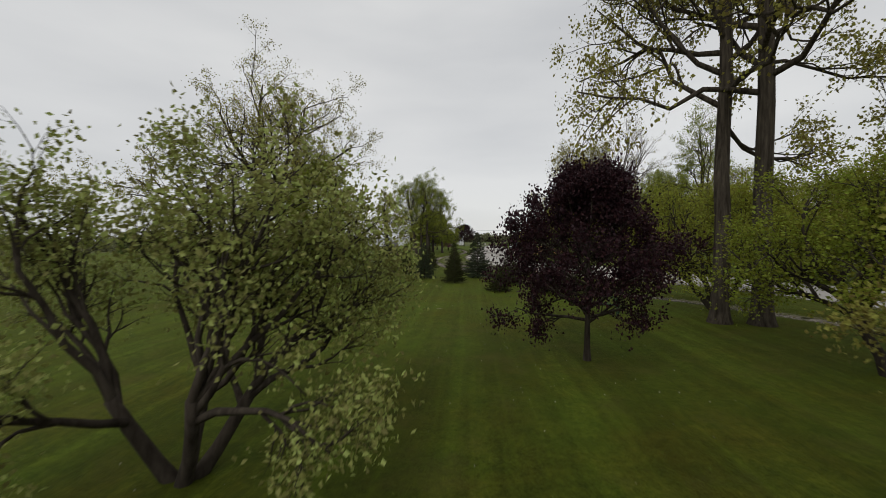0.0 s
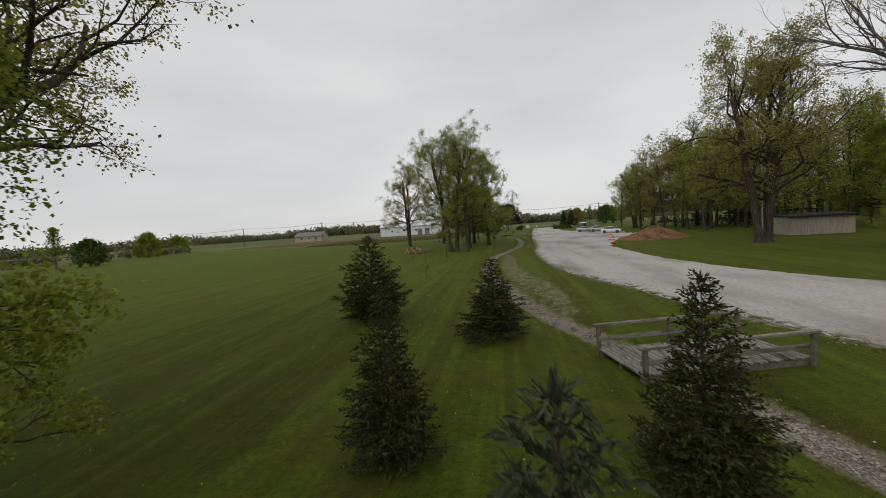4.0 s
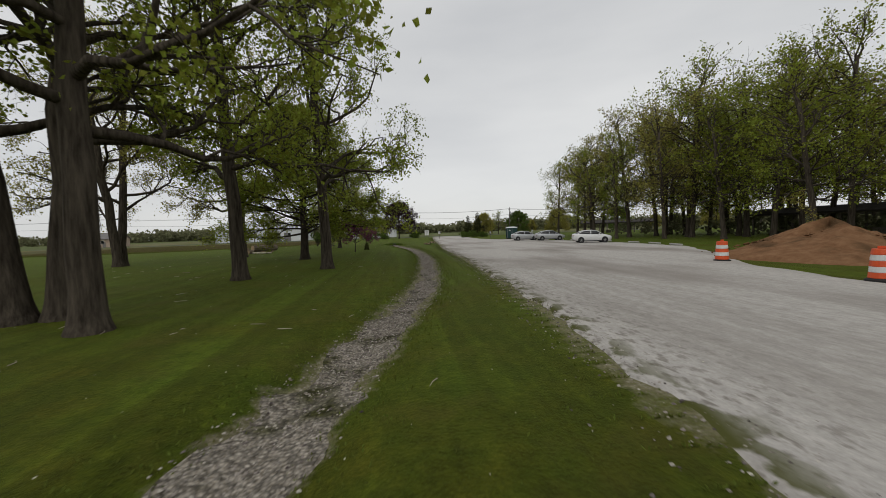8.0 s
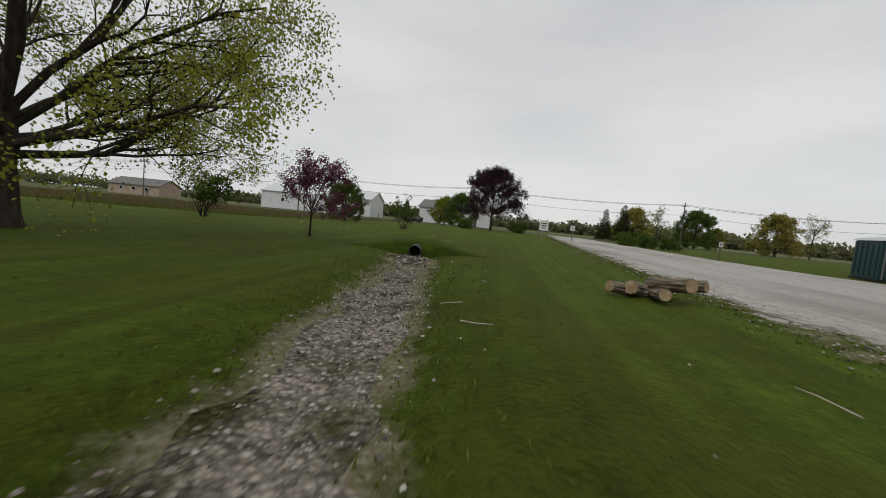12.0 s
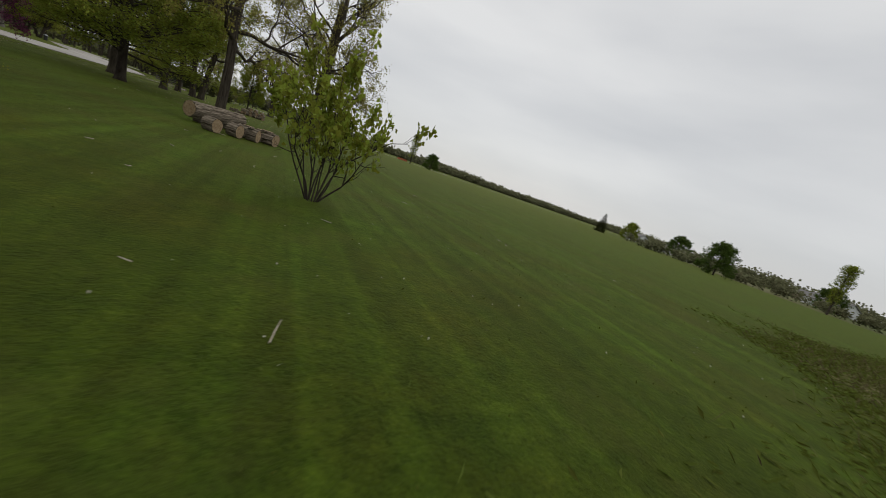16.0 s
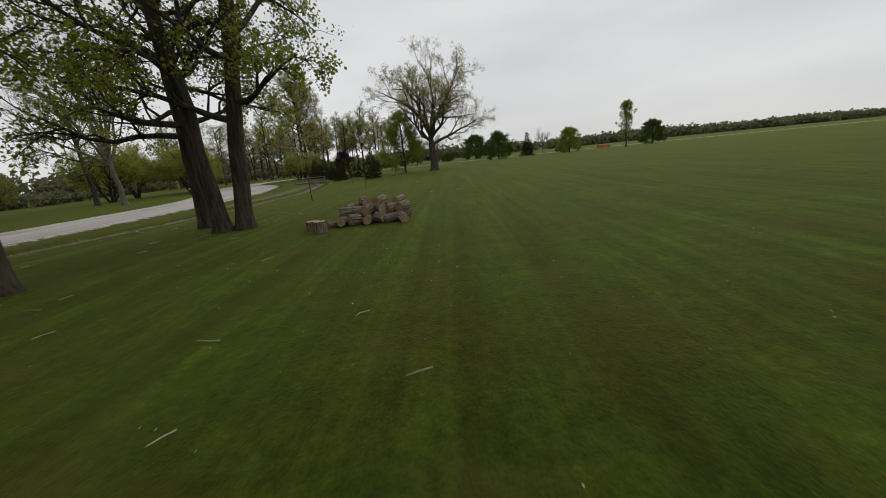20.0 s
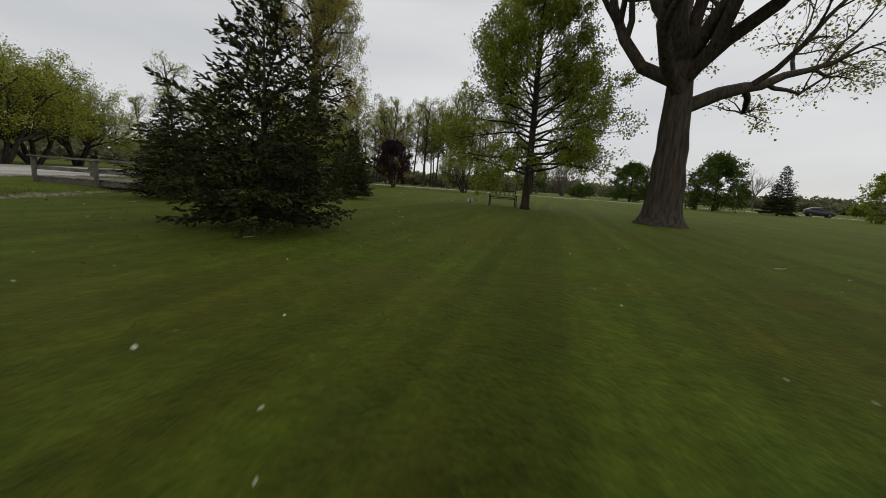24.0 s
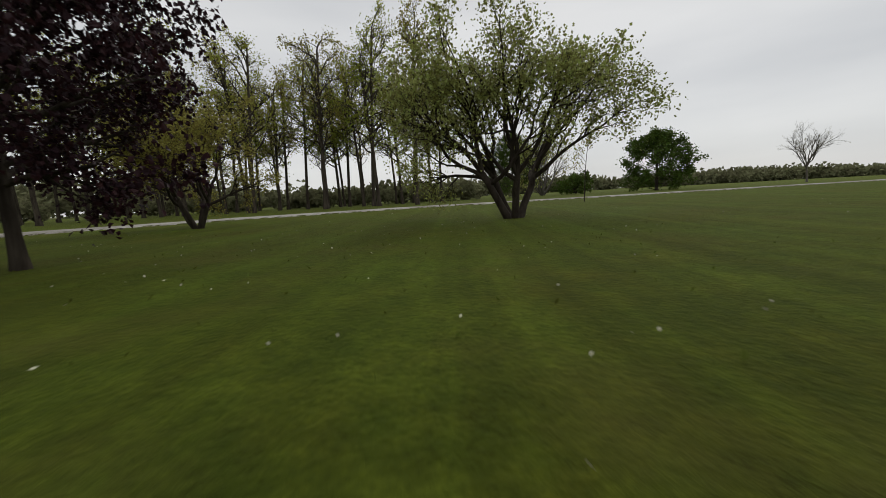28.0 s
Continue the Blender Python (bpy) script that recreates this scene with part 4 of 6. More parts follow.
def bareness(x, y):
    """How bare of grass the ground is: the ditch's banks, the wash beside it, the road's edge."""
    d = off_ditch(x, y)
    v = np.clip(1.30 - d / 0.78, 0, 1.0)
    lo, hi = np.interp(y, WASH_L[:, 1], WASH_L[:, 0]), np.interp(y, WASH_R[:, 1], WASH_R[:, 0])
    inside = np.clip(np.minimum(x - lo, hi - x) / 0.5 + 0.5, 0, 1) * ((y > 1.5) & (y < 33))
    v = np.maximum(v, 0.52 * inside)
    e = np.hypot(ROAD_EDGE[:, 0][None] - x[:, None], ROAD_EDGE[:, 1][None] - y[:, None]).min(1)
    return np.maximum(v, 0.8 * np.clip(1.15 - e / 0.6, 0, 1))


bare = np.zeros(len(flat_x))
zone = np.nonzero((flat_x > -2) & (flat_x < 36) & (flat_y > -50) & (flat_y < 125))[0]
for chunk in np.array_split(zone, 16):
    bare[chunk] = bareness(flat_x[chunk], flat_y[chunk])
rough_edge = np.interp(flat_x, [-110, -60, -45, -30, -24, -18.5, -10.5, -9.5, -8.0], [116, 101.5, 97.2, 97.4, 100.8, 103.8, 109.2, 113.5, 170])
rough = np.where(flat_x < -8.5, np.clip((flat_y - rough_edge) / 3.0 + 0.35, 0, 1), 0) * (flat_y < 160)
ground.data.attributes.new("rough", "FLOAT", "POINT").data.foreach_set("value", rough)
ground.data.attributes.new("bare", "FLOAT", "POINT").data.foreach_set("value", bare)
tagged(ground, "mown spring lawn with mowing tracks and dry patches", "lawn", kind="structure")


def ribbon(name, left, right, z, material, crown=0.0, ragged=0.0, seed=1):
    """A strip between two plan lines, with a crown and ragged edges."""
    rng = np.random.default_rng(seed)
    n = min(len(left), len(right))
    u = np.linspace(0, 1, n)
    L = np.stack([np.interp(u, np.linspace(0, 1, len(left)), left[:, k]) for k in (0, 1)], 1)
    R = np.stack([np.interp(u, np.linspace(0, 1, len(right)), right[:, k]) for k in (0, 1)], 1)
    w = (R - L) / (np.hypot(*(R - L).T)[:, None] + 1e-9)
    for E, sgn in ((L, 1), (R, -1)):
        rag = np.convolve(rng.normal(size=n + 4), np.ones(3) / 3, "same")[2:-2] * ragged
        E += w * rag[:, None] * sgn
    V, F, from_left = [], [], []
    cuts = [0, 0.012, 0.03, 0.06, 0.10, 0.16, 0.25, 0.4, 0.55, 0.7, 0.85, 0.95, 1.0]
    for i in range(n):
        wide = float(np.hypot(*(R[i] - L[i])))
        for k, f in enumerate(cuts):
            p = L[i] + (R[i] - L[i]) * f
            V.append((p[0], p[1], z - (0.045 if f in (0, 1.0) else 0.0) + crown * (1 - (2 * f - 1) ** 2)))
            from_left.append(f * wide)
    m = len(cuts)
    for i in range(n - 1):
        for k in range(m - 1):
            o = i * m + k
            F.append((o, o + 1, o + m + 1, o + m))
    me = mesh_of(name, V, F, material, True)
    me.attributes.new("edge", "FLOAT", "POINT").data.foreach_set("value", from_left)
    return part(name, me, None)


rl, rr = spaced(ROAD_L, 0.5), spaced(ROAD_R, 0.5)
road = ribbon("road", rl, rr, 0.035, M_ROAD, 0.05, 0.22, 3)
tagged(road, "pale crushed limestone park road and car park", "road", kind="structure")
dl = DITCH_LINE[6:-4]
dn = np.gradient(dl, axis=0)
dn = np.stack([-dn[:, 1], dn[:, 0]], 1) / (np.hypot(*dn.T)[:, None] + 1e-9)
bed_v, bed_f = [], []
rngb = np.random.default_rng(5)
for i in range(len(dl)):
    wv = 0.58 + 0.14 * math.sin(i * 0.11) + 0.12 * math.sin(i * 0.43) + 0.10 * math.sin(i * 1.1) + rngb.normal() * 0.12
    for k, f in enumerate((-1, -0.5, 0, 0.5, 1)):
        p = dl[i] + dn[i] * wv * f
        bed_v.append((p[0], p[1], -0.26 * math.exp(-(wv * f / 0.85) ** 2) + (0.03 if abs(f) < 1 else -0.05)))
for i in range(len(dl) - 1):
    for k in range(4):
        o = i * 5 + k
        bed_f.append((o, o + 1, o + 6, o + 5))
tagged(part("ditch_bed", mesh_of("ditch_bed", bed_v, bed_f, M_GRAVEL, True), None), "shallow drainage ditch bed of muddy gravel", "ditch", kind="structure")


def stones(name, centres, sizes, label, category, seed=7):
    """Many small angular stones as one mass."""
    rng = np.random.default_rng(seed)
    base = np.array([(1, 0, 0), (-1, 0, 0), (0, 1, 0), (0, -1, 0), (0, 0, 0.7), (0, 0, -0.7)], float)
    tri = [(0, 2, 4), (2, 1, 4), (1, 3, 4), (3, 0, 4), (2, 0, 5), (1, 2, 5), (3, 1, 5), (0, 3, 5)]
    n = len(centres)
    ang = rng.uniform(0, 6.28, n)
    c, s = np.cos(ang), np.sin(ang)
    B = base[None] * rng.uniform(0.55, 1.3, (n, 6, 1)) * np.asarray(sizes)[:, None, None]
    X = B[..., 0] * c[:, None] - B[..., 1] * s[:, None]
    Y = B[..., 0] * s[:, None] + B[..., 1] * c[:, None]
    V = np.stack([X, Y, B[..., 2]], -1) + np.asarray(centres)[:, None]
    F = [tuple(6 * i + k for k in t) for i in range(n) for t in tri]
    return tagged(part(name, mesh_of(name, V.reshape(-1, 3), F, M_STONE), None), label, category, kind="stuff")


rs = np.random.default_rng(11)
m = 64000
pick = rs.integers(0, len(dl), m)
side = np.clip(rs.normal(size=m) * 0.29, -0.8, 0.7)
tg = np.stack([dn[:, 1], -dn[:, 0]], 1)
P2 = dl[pick] + dn[pick] * side[:, None] + tg[pick] * rs.uniform(-0.25, 0.25, (m, 1))
zz = ground_z(P2[:, 0], P2[:, 1])
stones("ditch_stones", np.c_[P2, zz + 0.04], 0.005 + 0.023 * rs.random(m) ** 2.6, "pale broken stones lying in the drainage ditch", "stones")
m = 26000
pick = rs.integers(int(len(rl) * 0.30), int(len(rl) * 0.93), m)
tang = np.gradient(rl, axis=0)
nr = np.stack([-tang[:, 1], tang[:, 0]], 1) / (np.hypot(*tang.T)[:, None] + 1e-9)
off = rs.normal(size=m) * 0.42 - 0.15
P3 = rl[pick] + nr[pick] * off[:, None] + np.stack([nr[pick, 1], -nr[pick, 0]], 1) * rs.uniform(-0.3, 0.3, (m, 1))
stones("road_edge_stones", np.c_[P3, np.where(off < 0.02, 0.036, 0.012)], 0.006 + 0.024 * rs.random(m) ** 2, "loose limestone chips strewn along the road edge", "stones", 8)

# stones on the wash at the road side of the ditch
m = 5200
pick = rs.integers(0, min(len(WASH_L), len(WASH_R)), m)
mixw = rs.normal(0.45, 0.32, m)[:, None]
P4 = WASH_L[pick] * (1 - mixw) + WASH_R[pick] * mixw + rs.normal(size=(m, 2)) * 0.3
stones("wash_stones", np.c_[P4, ground_z(P4[:, 0], P4[:, 1]) + 0.012], 0.005 + 0.020 * rs.random(m) ** 2, "pale broken stones scattered over the bare wash", "stones", 12)

# ---- the park's trees ----
plant("cottonwood", -10.6, -10.2, 35, 0.95, "cottonwood_tree", "huge old cottonwood with open spring crown", seed=1)
plant("maple", -4.9, -13.3, 0, 1.0, "maple_tree", "maple with level dark branches over an iron bench", seed=1, wide=0.94)
plant("purple", 13.05, -36.7, 40, 0.88, "purple_maple_tree", "small dense dark purple maple on the lawn", seed=1, wide=0.84)
plant("crab", 5.2, -42.7, 75, 1.0, "crab_apple_tree", "many-stemmed crab apple with silvery new leaves", seed=1, wide=0.96)
plant("crab", 20.4, -37.8, 130, 1.15, "crab_apple_tree", "wide low crab apple with fresh green leaves", seed=2, leaf=M_LEAF_G)
plant("crab", 16.6, -45.4, 30, 0.85, "crab_apple_tree", "leaning crab apple with bare lower stems", seed=1, leaf=M_LEAF_O)
plant("crab", 21.8, -28.6, 210, 1.2, "crab_apple_tree", "wide low crab apple with fresh green leaves", seed=2, leaf=M_LEAF_Y)
plant("oak_tall", 20.1, -31.5, 10, 1.1, "oak_tree", "tall oak with a clear trunk and thin spring leaves", seed=1, wide=0.84, leaf=M_LEAF_O)
plant("oak_tall", 21.5, -31.9, 190, 1.2, "oak_tree", "tall oak with a clear trunk and thin spring leaves", seed=2, wide=0.84, leaf=M_LEAF_O)
# the row between the ditch and the field
plant("oak_two", -3.1, 43.0, 15, 1.0, "twin_stem_tree", "two-stemmed park tree leaning over stacked logs", seed=1)
plant("oak", -0.7, 41.4, 80, 0.95, "oak_tree", "tall park tree with grey ridged trunk", seed=1)
plant("oak", -1.3, 50.8, 200, 0.98, "oak_tree", "tall park tree with grey ridged trunk", seed=2)
plant("oak_two", -15.8, 64.8, 100, 0.92, "twin_stem_tree", "park tree with two joined stems by the field", seed=2, leaf=M_LEAF_O)
plant("maple", -1.6, 64.2, 60, 1.12, "maple_tree", "broad maple with dark level branches", seed=2, wide=1.36)
plant("oak", -9.4, 72.0, 280, 1.0, "oak_tree", "thick park tree beside sawn logs", seed=1, leaf=M_LEAF_O)
plant("oak", 1.9, 54.8, 140, 0.95, "oak_tree", "tall park tree with grey ridged trunk", seed=2)
plant("linden", -2.4, 88.0, 0, 0.80, "linden_tree", "rounded linden with pale new leaves and a picnic table", seed=1, wide=0.9)
plant("redbud", 1.4, 73.6, 0, 0.8, "redbud_tree", "small red-purple flowering tree", seed=1)
plant("redbud", 1.3, 94.0, 80, 0.62, "redbud_tree", "small red-purple flowering tree", seed=1)
plant("purple", 6.4, 152.0, 100, 1.75, "purple_maple_tree", "large round dark purple maple near the highway", seed=2)
plant("shrub", 0.1, 111.8, 0, 0.8, "lilac_shrub", "many-stemmed shrub in young leaf", "shrub", seed=1)
plant("shrub", -8.0, 99.8, 70, 0.9, "lilac_shrub", "many-stemmed shrub in young leaf", "shrub", seed=2)
plant("shrub", -14.2, 94.2, 160, 1.12, "lilac_shrub", "tall slender many-stemmed shrub in young leaf", "shrub", seed=1, leaf=M_LEAF_G, wide=0.75)
plant("sapling", -2.4, 31.1, 0, 1.7, "bare_sapling", "bare staked sapling on the lawn", "sapling", seed=1)
plant("sapling", -1.6, 15.0, 70, 0.85, "bare_sapling", "bare staked sapling on the lawn", "sapling", seed=2)
plant("sapling", -5.5, 26.0, 130, 0.8, "bare_sapling", "bare staked sapling on the lawn", "sapling", seed=1)
plant("redbud", 14.7, -25.6, 50, 0.42, "budding_shrub", "small shrub with pale pinkish buds", "shrub", seed=1, leaf=M_BUD)
# east of the road
plant("oak_two", 33.2, 31.3, 10, 1.15, "twin_stem_tree", "big two-stemmed oak beside a boarded shed", seed=2, leaf=M_LEAF_O)
plant("oak", 34.8, 33.2, 245, 1.15, "oak_tree", "big oak beside a boarded shed", seed=2, leaf=M_LEAF_O)
plant("bare", 30.4, 10.2, 0, 1.0, "bare_pale_tree", "tall pale tree hardly in leaf", seed=1)
plant("oak", 47.0, 24.4, 10, 0.9, "oak_tree", "spreading green tree on the picnic lawn", seed=2)
plant("maple", 57.0, 45.0, 0, 1.3, "maple_tree", "tall green tree on the picnic lawn", seed=1)
plant("sapling", 29.5, 51.5, 0, 1.2, "bare_sapling", "young tree behind the dirt mound", "sapling", seed=1)
for k, (x, y, s, kind) in enumerate(((52, 92, 1.15, "wood_a"), (56, 96, 1.25, "wood_c"), (51, 85, 1.25, "wood_b"), (60, 88, 1.2, "wood_a"), (45, 104, 0.9, "wood_c"), (64, 93, 1.2, "wood_b"), (53, 84, 1.0, "wood_b"), (47, 81, 1.25, "wood_c"), (68, 84, 1.15, "wood_c"), (60, 78, 1.0, "wood_a"), (72, 77, 1.1, "wood_b"), (66, 70, 1.05, "wood_a"), (76, 68, 1.2, "wood_c"), (58, 66, 0.95, "wood_a"), (70, 60, 1.1, "wood_b"), (80, 57, 1.2, "wood_a"), (62, 54, 1.0, "wood_c"), (74, 50, 1.1, "wood_a"), (55, 58, 1.0, "wood_b"), (41, 96, 1.0, "wood_a"), (42, 87, 1.1, "wood_a"), (49, 74, 1.15, "wood_b"), (45, 78, 1.05, "wood_a"), (55, 76, 1.2, "wood_c"), (52, 70, 1.1, "wood_a"), (58, 84, 1.15, "wood_b"), (48, 89, 1.1, "wood_a"), (46, 97, 1.0, "wood_b"), (57, 71, 1.1, "wood_b"), (63, 82, 1.2, "wood_c"), (64, 64, 1.1, "wood_c"), (58, 60, 1.0, "wood_b"), (50, 64, 1.05, "wood_c"), (48, 54, 1.0, "wood_a"), (44, 47, 0.95, "wood_b"), (53, 46, 1.0, "wood_c"), (41, 60, 0.95, "wood_b"), (41, 78, 0.95, "wood_a"), (44.5, 109, 1.0, "wood_a"), (48.5, 106, 1.05, "wood_b"), (42, 113, 0.85, "wood_c"), (43, 71, 1.0, "wood_b"), (39, 92, 0.9, "wood_b"), (42, 101, 0.85, "wood_a"), (46, 68, 1.0, "wood_c"), (52, 78, 1.1, "wood_b"), (38, 84, 0.8, "wood_c"), (54, 90, 1.1, "wood_b"), (85, 80, 1.2, "wood_b"), (88, 66, 1.2, "wood_c"), (90, 92, 1.2, "wood_a"))):
    plant(kind, x, y, k * 67, s * 1.08, "grove_tree", "slim woodland tree in thin spring leaf", seed=1, group="grove east of the car park")
# the wood and the row to the south and south-east
rw = np.random.default_rng(21)
for k in range(56):
    if k < 44:
        x, y = 11 + (k % 15) * 3.5 + rw.normal() * 1.0, -76 - (k // 15) * 7.5 + rw.normal() * 1.6
    else:
        x, y = 46 + ((k - 44) % 6) * 6.5 + rw.normal() * 1.4, -64 + ((k - 44) // 6) * 11 + rw.normal() * 2.0
    plant(("grove_a", "grove_b", "grove_c")[k % 3], x, y, k * 41, 1.08 + 0.26 * rw.random(), "grove_tree", "slim woodland tree in thin spring leaf", seed=1 + k % 2, group="wood beyond the park road")
plant("oak", 40, 4, 0, 1.0, "oak_tree", "tall tree across the park road", seed=1)
for x, y, s in ((35, -12, 1.75), (39, -16, 1.8), (42, -21, 1.7), (47, -12, 1.8), (44, -3, 1.7), (37.5, 20, 1.0), (52, 12, 1.2)):
    plant("crab", x, y, x * 31, s * 0.95, "crab_apple_tree", "low spreading orchard tree in fresh leaf", seed=2, leaf=M_LEAF_Y, group="orchard across the road")
# south-west lawn
plant("round", -28.3, -54.4, 0, 0.82, "round_lawn_tree", "dense round deep green tree", seed=1, group="lawn trees by the lane")
plant("round", -50.0, -57.0, 30, 0.75, "round_lawn_tree", "rounded green lawn tree", seed=1, leaf=M_LEAF_G, group="lawn trees by the lane")
plant("poplar", -65.5, -54.0, 0, 0.82, "poplar_tree", "narrow columnar poplar beside the lane", seed=1)
plant("round", -81.5, -70.0, 60, 0.8, "round_lawn_tree", "dense round deep green tree", seed=1, group="lawn trees by the lane")
plant("round", -24.4, -92.5, 110, 0.95, "round_lawn_tree", "dense round deep green tree", seed=1, wide=1.12, group="lawn trees by the lane")
plant("maple", -1.4, -88.3, 0, 0.85, "maple_tree", "upright green tree behind the lane", seed=1, leaf=M_LEAF_D)
plant("willow", -9.0, -103.0, 0, 1.0, "willow_tree", "pale round willow hardly in leaf", seed=1)
plant("bush", -13.5, -98.0, 0, 2.4, "round_bush", "dark round bush behind the lane", "bush", seed=1)
plant("sapling", -0.7, -54.5, 30, 1.5, "young_tree", "thin young tree in bud", seed=1, leaf=M_LEAF_O)
plant("bare", -52.2, -98.3, 0, 0.45, "bare_pale_tree", "small bare tree by the lane", seed=1)
# near the highway and the park gate
for x, y, s in ((23.9, 131.5, 1.1), (26.5, 132.5, 1.2), (28.6, 130.6, 1.0), (11.5, 150.5, 1.3), (2.0, 146.0, 1.1)):
    plant("bush", x, y, x * 13, s, "round_bush", "dense green bush by the park entrance", "bush", seed=1, group="bushes at the gate")
for k, (x, y, s) in enumerate(((40, 178, 0.8), (47, 182, 0.75), (54, 178, 0.85), (62, 184, 0.8), (70, 176, 0.9), (80, 180, 0.8), (92, 170, 0.9), (104, 165, 0.9), (116, 150, 0.95), (122, 130, 0.9), (-2, 178, 0.8), (-8, 182, 0.7))):
    plant(("round", "oak", "round", "maple")[k % 4], x, y, k * 53, s * (1.1 if k % 4 in (0, 2) else 0.62), "roadside_tree", "roadside tree in spring leaf", seed=1, leaf=(M_LEAF_O, M_LEAF_G, M_LEAF_D, M_LEAF_O)[k % 4], group="trees along the highway")
plant("round", -9.0, 121.0, 0, 0.45, "round_lawn_tree", "small green tree at the field edge", seed=1)
plant("round", -7.0, 184.0, 0, 0.8, "round_lawn_tree", "rounded tree beyond the highway", seed=1, leaf=M_LEAF_G)
plant("poplar", -120.0, 70.0, 0, 0.7, "poplar_tree", "ragged columnar tree in the field", seed=1)
for k, (x, y, s) in enumerate(((-95, 60, 0.7), (-118, 96, 0.9), (-70, 230, 0.8), (-140, 130, 0.8), (-160, 10, 0.9), (-175, -25, 0.9), (-150, 60, 0.7))):
    plant("round", x, y, k * 70, s, "round_lawn_tree", "far rounded tree by the houses", seed=1, leaf=(M_LEAF_D, M_LEAF_G)[k % 2])

# ---- spruces ----
SPRUCE = [(-1.3, 1.5, 4.1, 3.1, 3), (4.5, -1.5, 3.0, 2.6, 1), (2.8, -8.9, 3.2, 1.9, 1), (5.3, -13.2, 3.5, 2.0, 2), (7.9, -9.2, 3.4, 2.1, 0), (8.3, -16.8, 3.0, 2.0, 1), (10.3, -12.6, 4.4, 2.6, 2), (12.8, -17.6, 2.9, 2.5, 0), (11.6, -21.9, 1.9, 1.8, 0), (2.3, 77.6, 1.25, 0.62, 0), (15.5, -22.4, 4.4, 3.4, 1)]
SPR = [spruce_template(41, 3.9, 2.9, M_NEEDLE), spruce_template(42, 3.9, 2.8, M_NEEDLE), spruce_template(43, 3.9, 2.4, M_NEEDLE_B), spruce_template(44, 3.9, 3.1, M_NEEDLE, True)]
for x, y, h, w, k in SPRUCE:
    width = (2.9, 2.8, 2.4, 3.1)[k]
    ob = thing("spruce_tree", ("dark green young spruce on the lawn", "dark green young spruce on the lawn", "young spruce with bluish needles", "dark spruce with a broad skirt and sparse rising upper boughs")[k], "tree", pose(x, y, 0, 0, 0, x * 77) @ Matrix.Diagonal((w / width, w / width, h / 3.9, 1)), "young spruces on the lawn")
    part("trunk", SPR[k][0], None, ob)
    part("needles", SPR[k][1], None, ob)
for x, y, h, w in ((-37.5, -57.5, 7.2, 4.4), (37, 176, 9, 5), (34, 180, 8, 4.5), (100, 150, 9, 6), (-105, 20, 6, 3.6), (-62, 205, 6, 3.2)):
    ob = thing("spruce_tree", "tall dark spruce standing far across the lawn", "tree", pose(x, y, 0) @ Matrix.Diagonal((w / 2.9, w / 2.9, h / 3.9, 1)))
    part("trunk", SPR[0][0], None, ob)
    part("needles", SPR[0][1], None, ob)

# ---- the wide distance ----
def far_woods(name, line, height, depth, label, seed, density=0.5, size=3.0):
    """A far belt of trees as one mass: trunks and many leaf clumps with an uneven top."""
    rng = np.random.default_rng(seed)
    p = np.array(line, float)
    seg = np.hypot(*np.diff(p, axis=0).T)
    d = np.r_[0, np.cumsum(seg)]
    n = int(d[-1] * density)
    t = rng.uniform(0, d[-1], n)
    X = np.interp(t, d, p[:, 0]) + rng.normal(size=n) * depth
    Y = np.interp(t, d, p[:, 1]) + rng.normal(size=n) * depth
    Ht = height * rng.uniform(0.62, 1.05, n) * (1 + 0.16 * np.sin(t * 0.031) + 0.10 * np.sin(t * 0.117))
    s = Soup()
    for x, y, h in zip(X, Y, Ht):
        k = 46 if size > 2 else 60
        c = rng.normal(size=(k, 3)) * np.array([h * 0.26, h * 0.26, h * 0.22]) + np.array([x, y, h * 0.55])
        c[:, 2] = np.clip(c[:, 2], 0.2, h)
        s.cards(c, rng.normal(size=(k, 3)), size * (0.62 if size > 2 else 1), size * (0.30 if size > 2 else 0.42), rng, 0.8)
    return tagged(part(name, s.mesh(name, M_FAR), None), label, "woods", kind="stuff")


def patch(name, corners, z, material, label, category="field"):
    return tagged(part(name, mesh_of(name, [(x, y, z) for x, y in corners], [tuple(range(len(corners)))], material), None), label, category, kind="structure")


patch("pasture", [(-1500, -60), (-150, -20), (-120, 60), (-120, 140), (-300, 150), (-1500, 160)], 0.02, M_CROP, "far pale pasture beyond the mown field")
FIELD_X, FIELD_Y = [-110, -60, -45, -30, -24, -18.5, -10.5, -9.5], [116, 101.5, 97.2, 97.4, 100.8, 103.8, 109.2, 113.5]
patch("field", [(-110, 121), (-60, 107), (-45, 102.5), (-30, 102.5), (-24, 106), (-18.5, 109), (-12.0, 114), (-10.5, 118), (-10.5, 154), (-110, 154)], 0.03, M_FIELD, "rough brown tall grass beside the mown lawn")
patch("highway", [(-900, 164), (900, 164), (900, 172), (-900, 172)], 0.03, M_ASPH, "two-lane asphalt highway", "road")
patch("lane", [(-400, -108), (-100, -98), (-60, -85.5), (-60, -82), (-100, -93), (-400, -103)], 0.03, M_CONC, "pale park lane across the lawn", "road")
patch("far_field", [(-1500, 190), (-40, 176), (1500, 176), (1500, 600), (-1500, 600)], 0.02, M_CROP, "far pasture beyond the highway")
patch("east_field", [(140, -400), (900, -400), (900, 160), (140, 160)], 0.02, M_CROP, "far pasture east of the grove")
far_woods("woods", [(-600, -420), (-420, -200), (-380, 0), (-420, 260), (-300, 520)], 10, 14, "distant belt of trees beyond the west field", 31, 0.95, 3.2)
far_woods("woods", [(-640, -420), (-300, -330), (-60, -260), (120, -230)], 8.5, 12, "distant belt of trees to the south", 32, 1.0, 4.0)
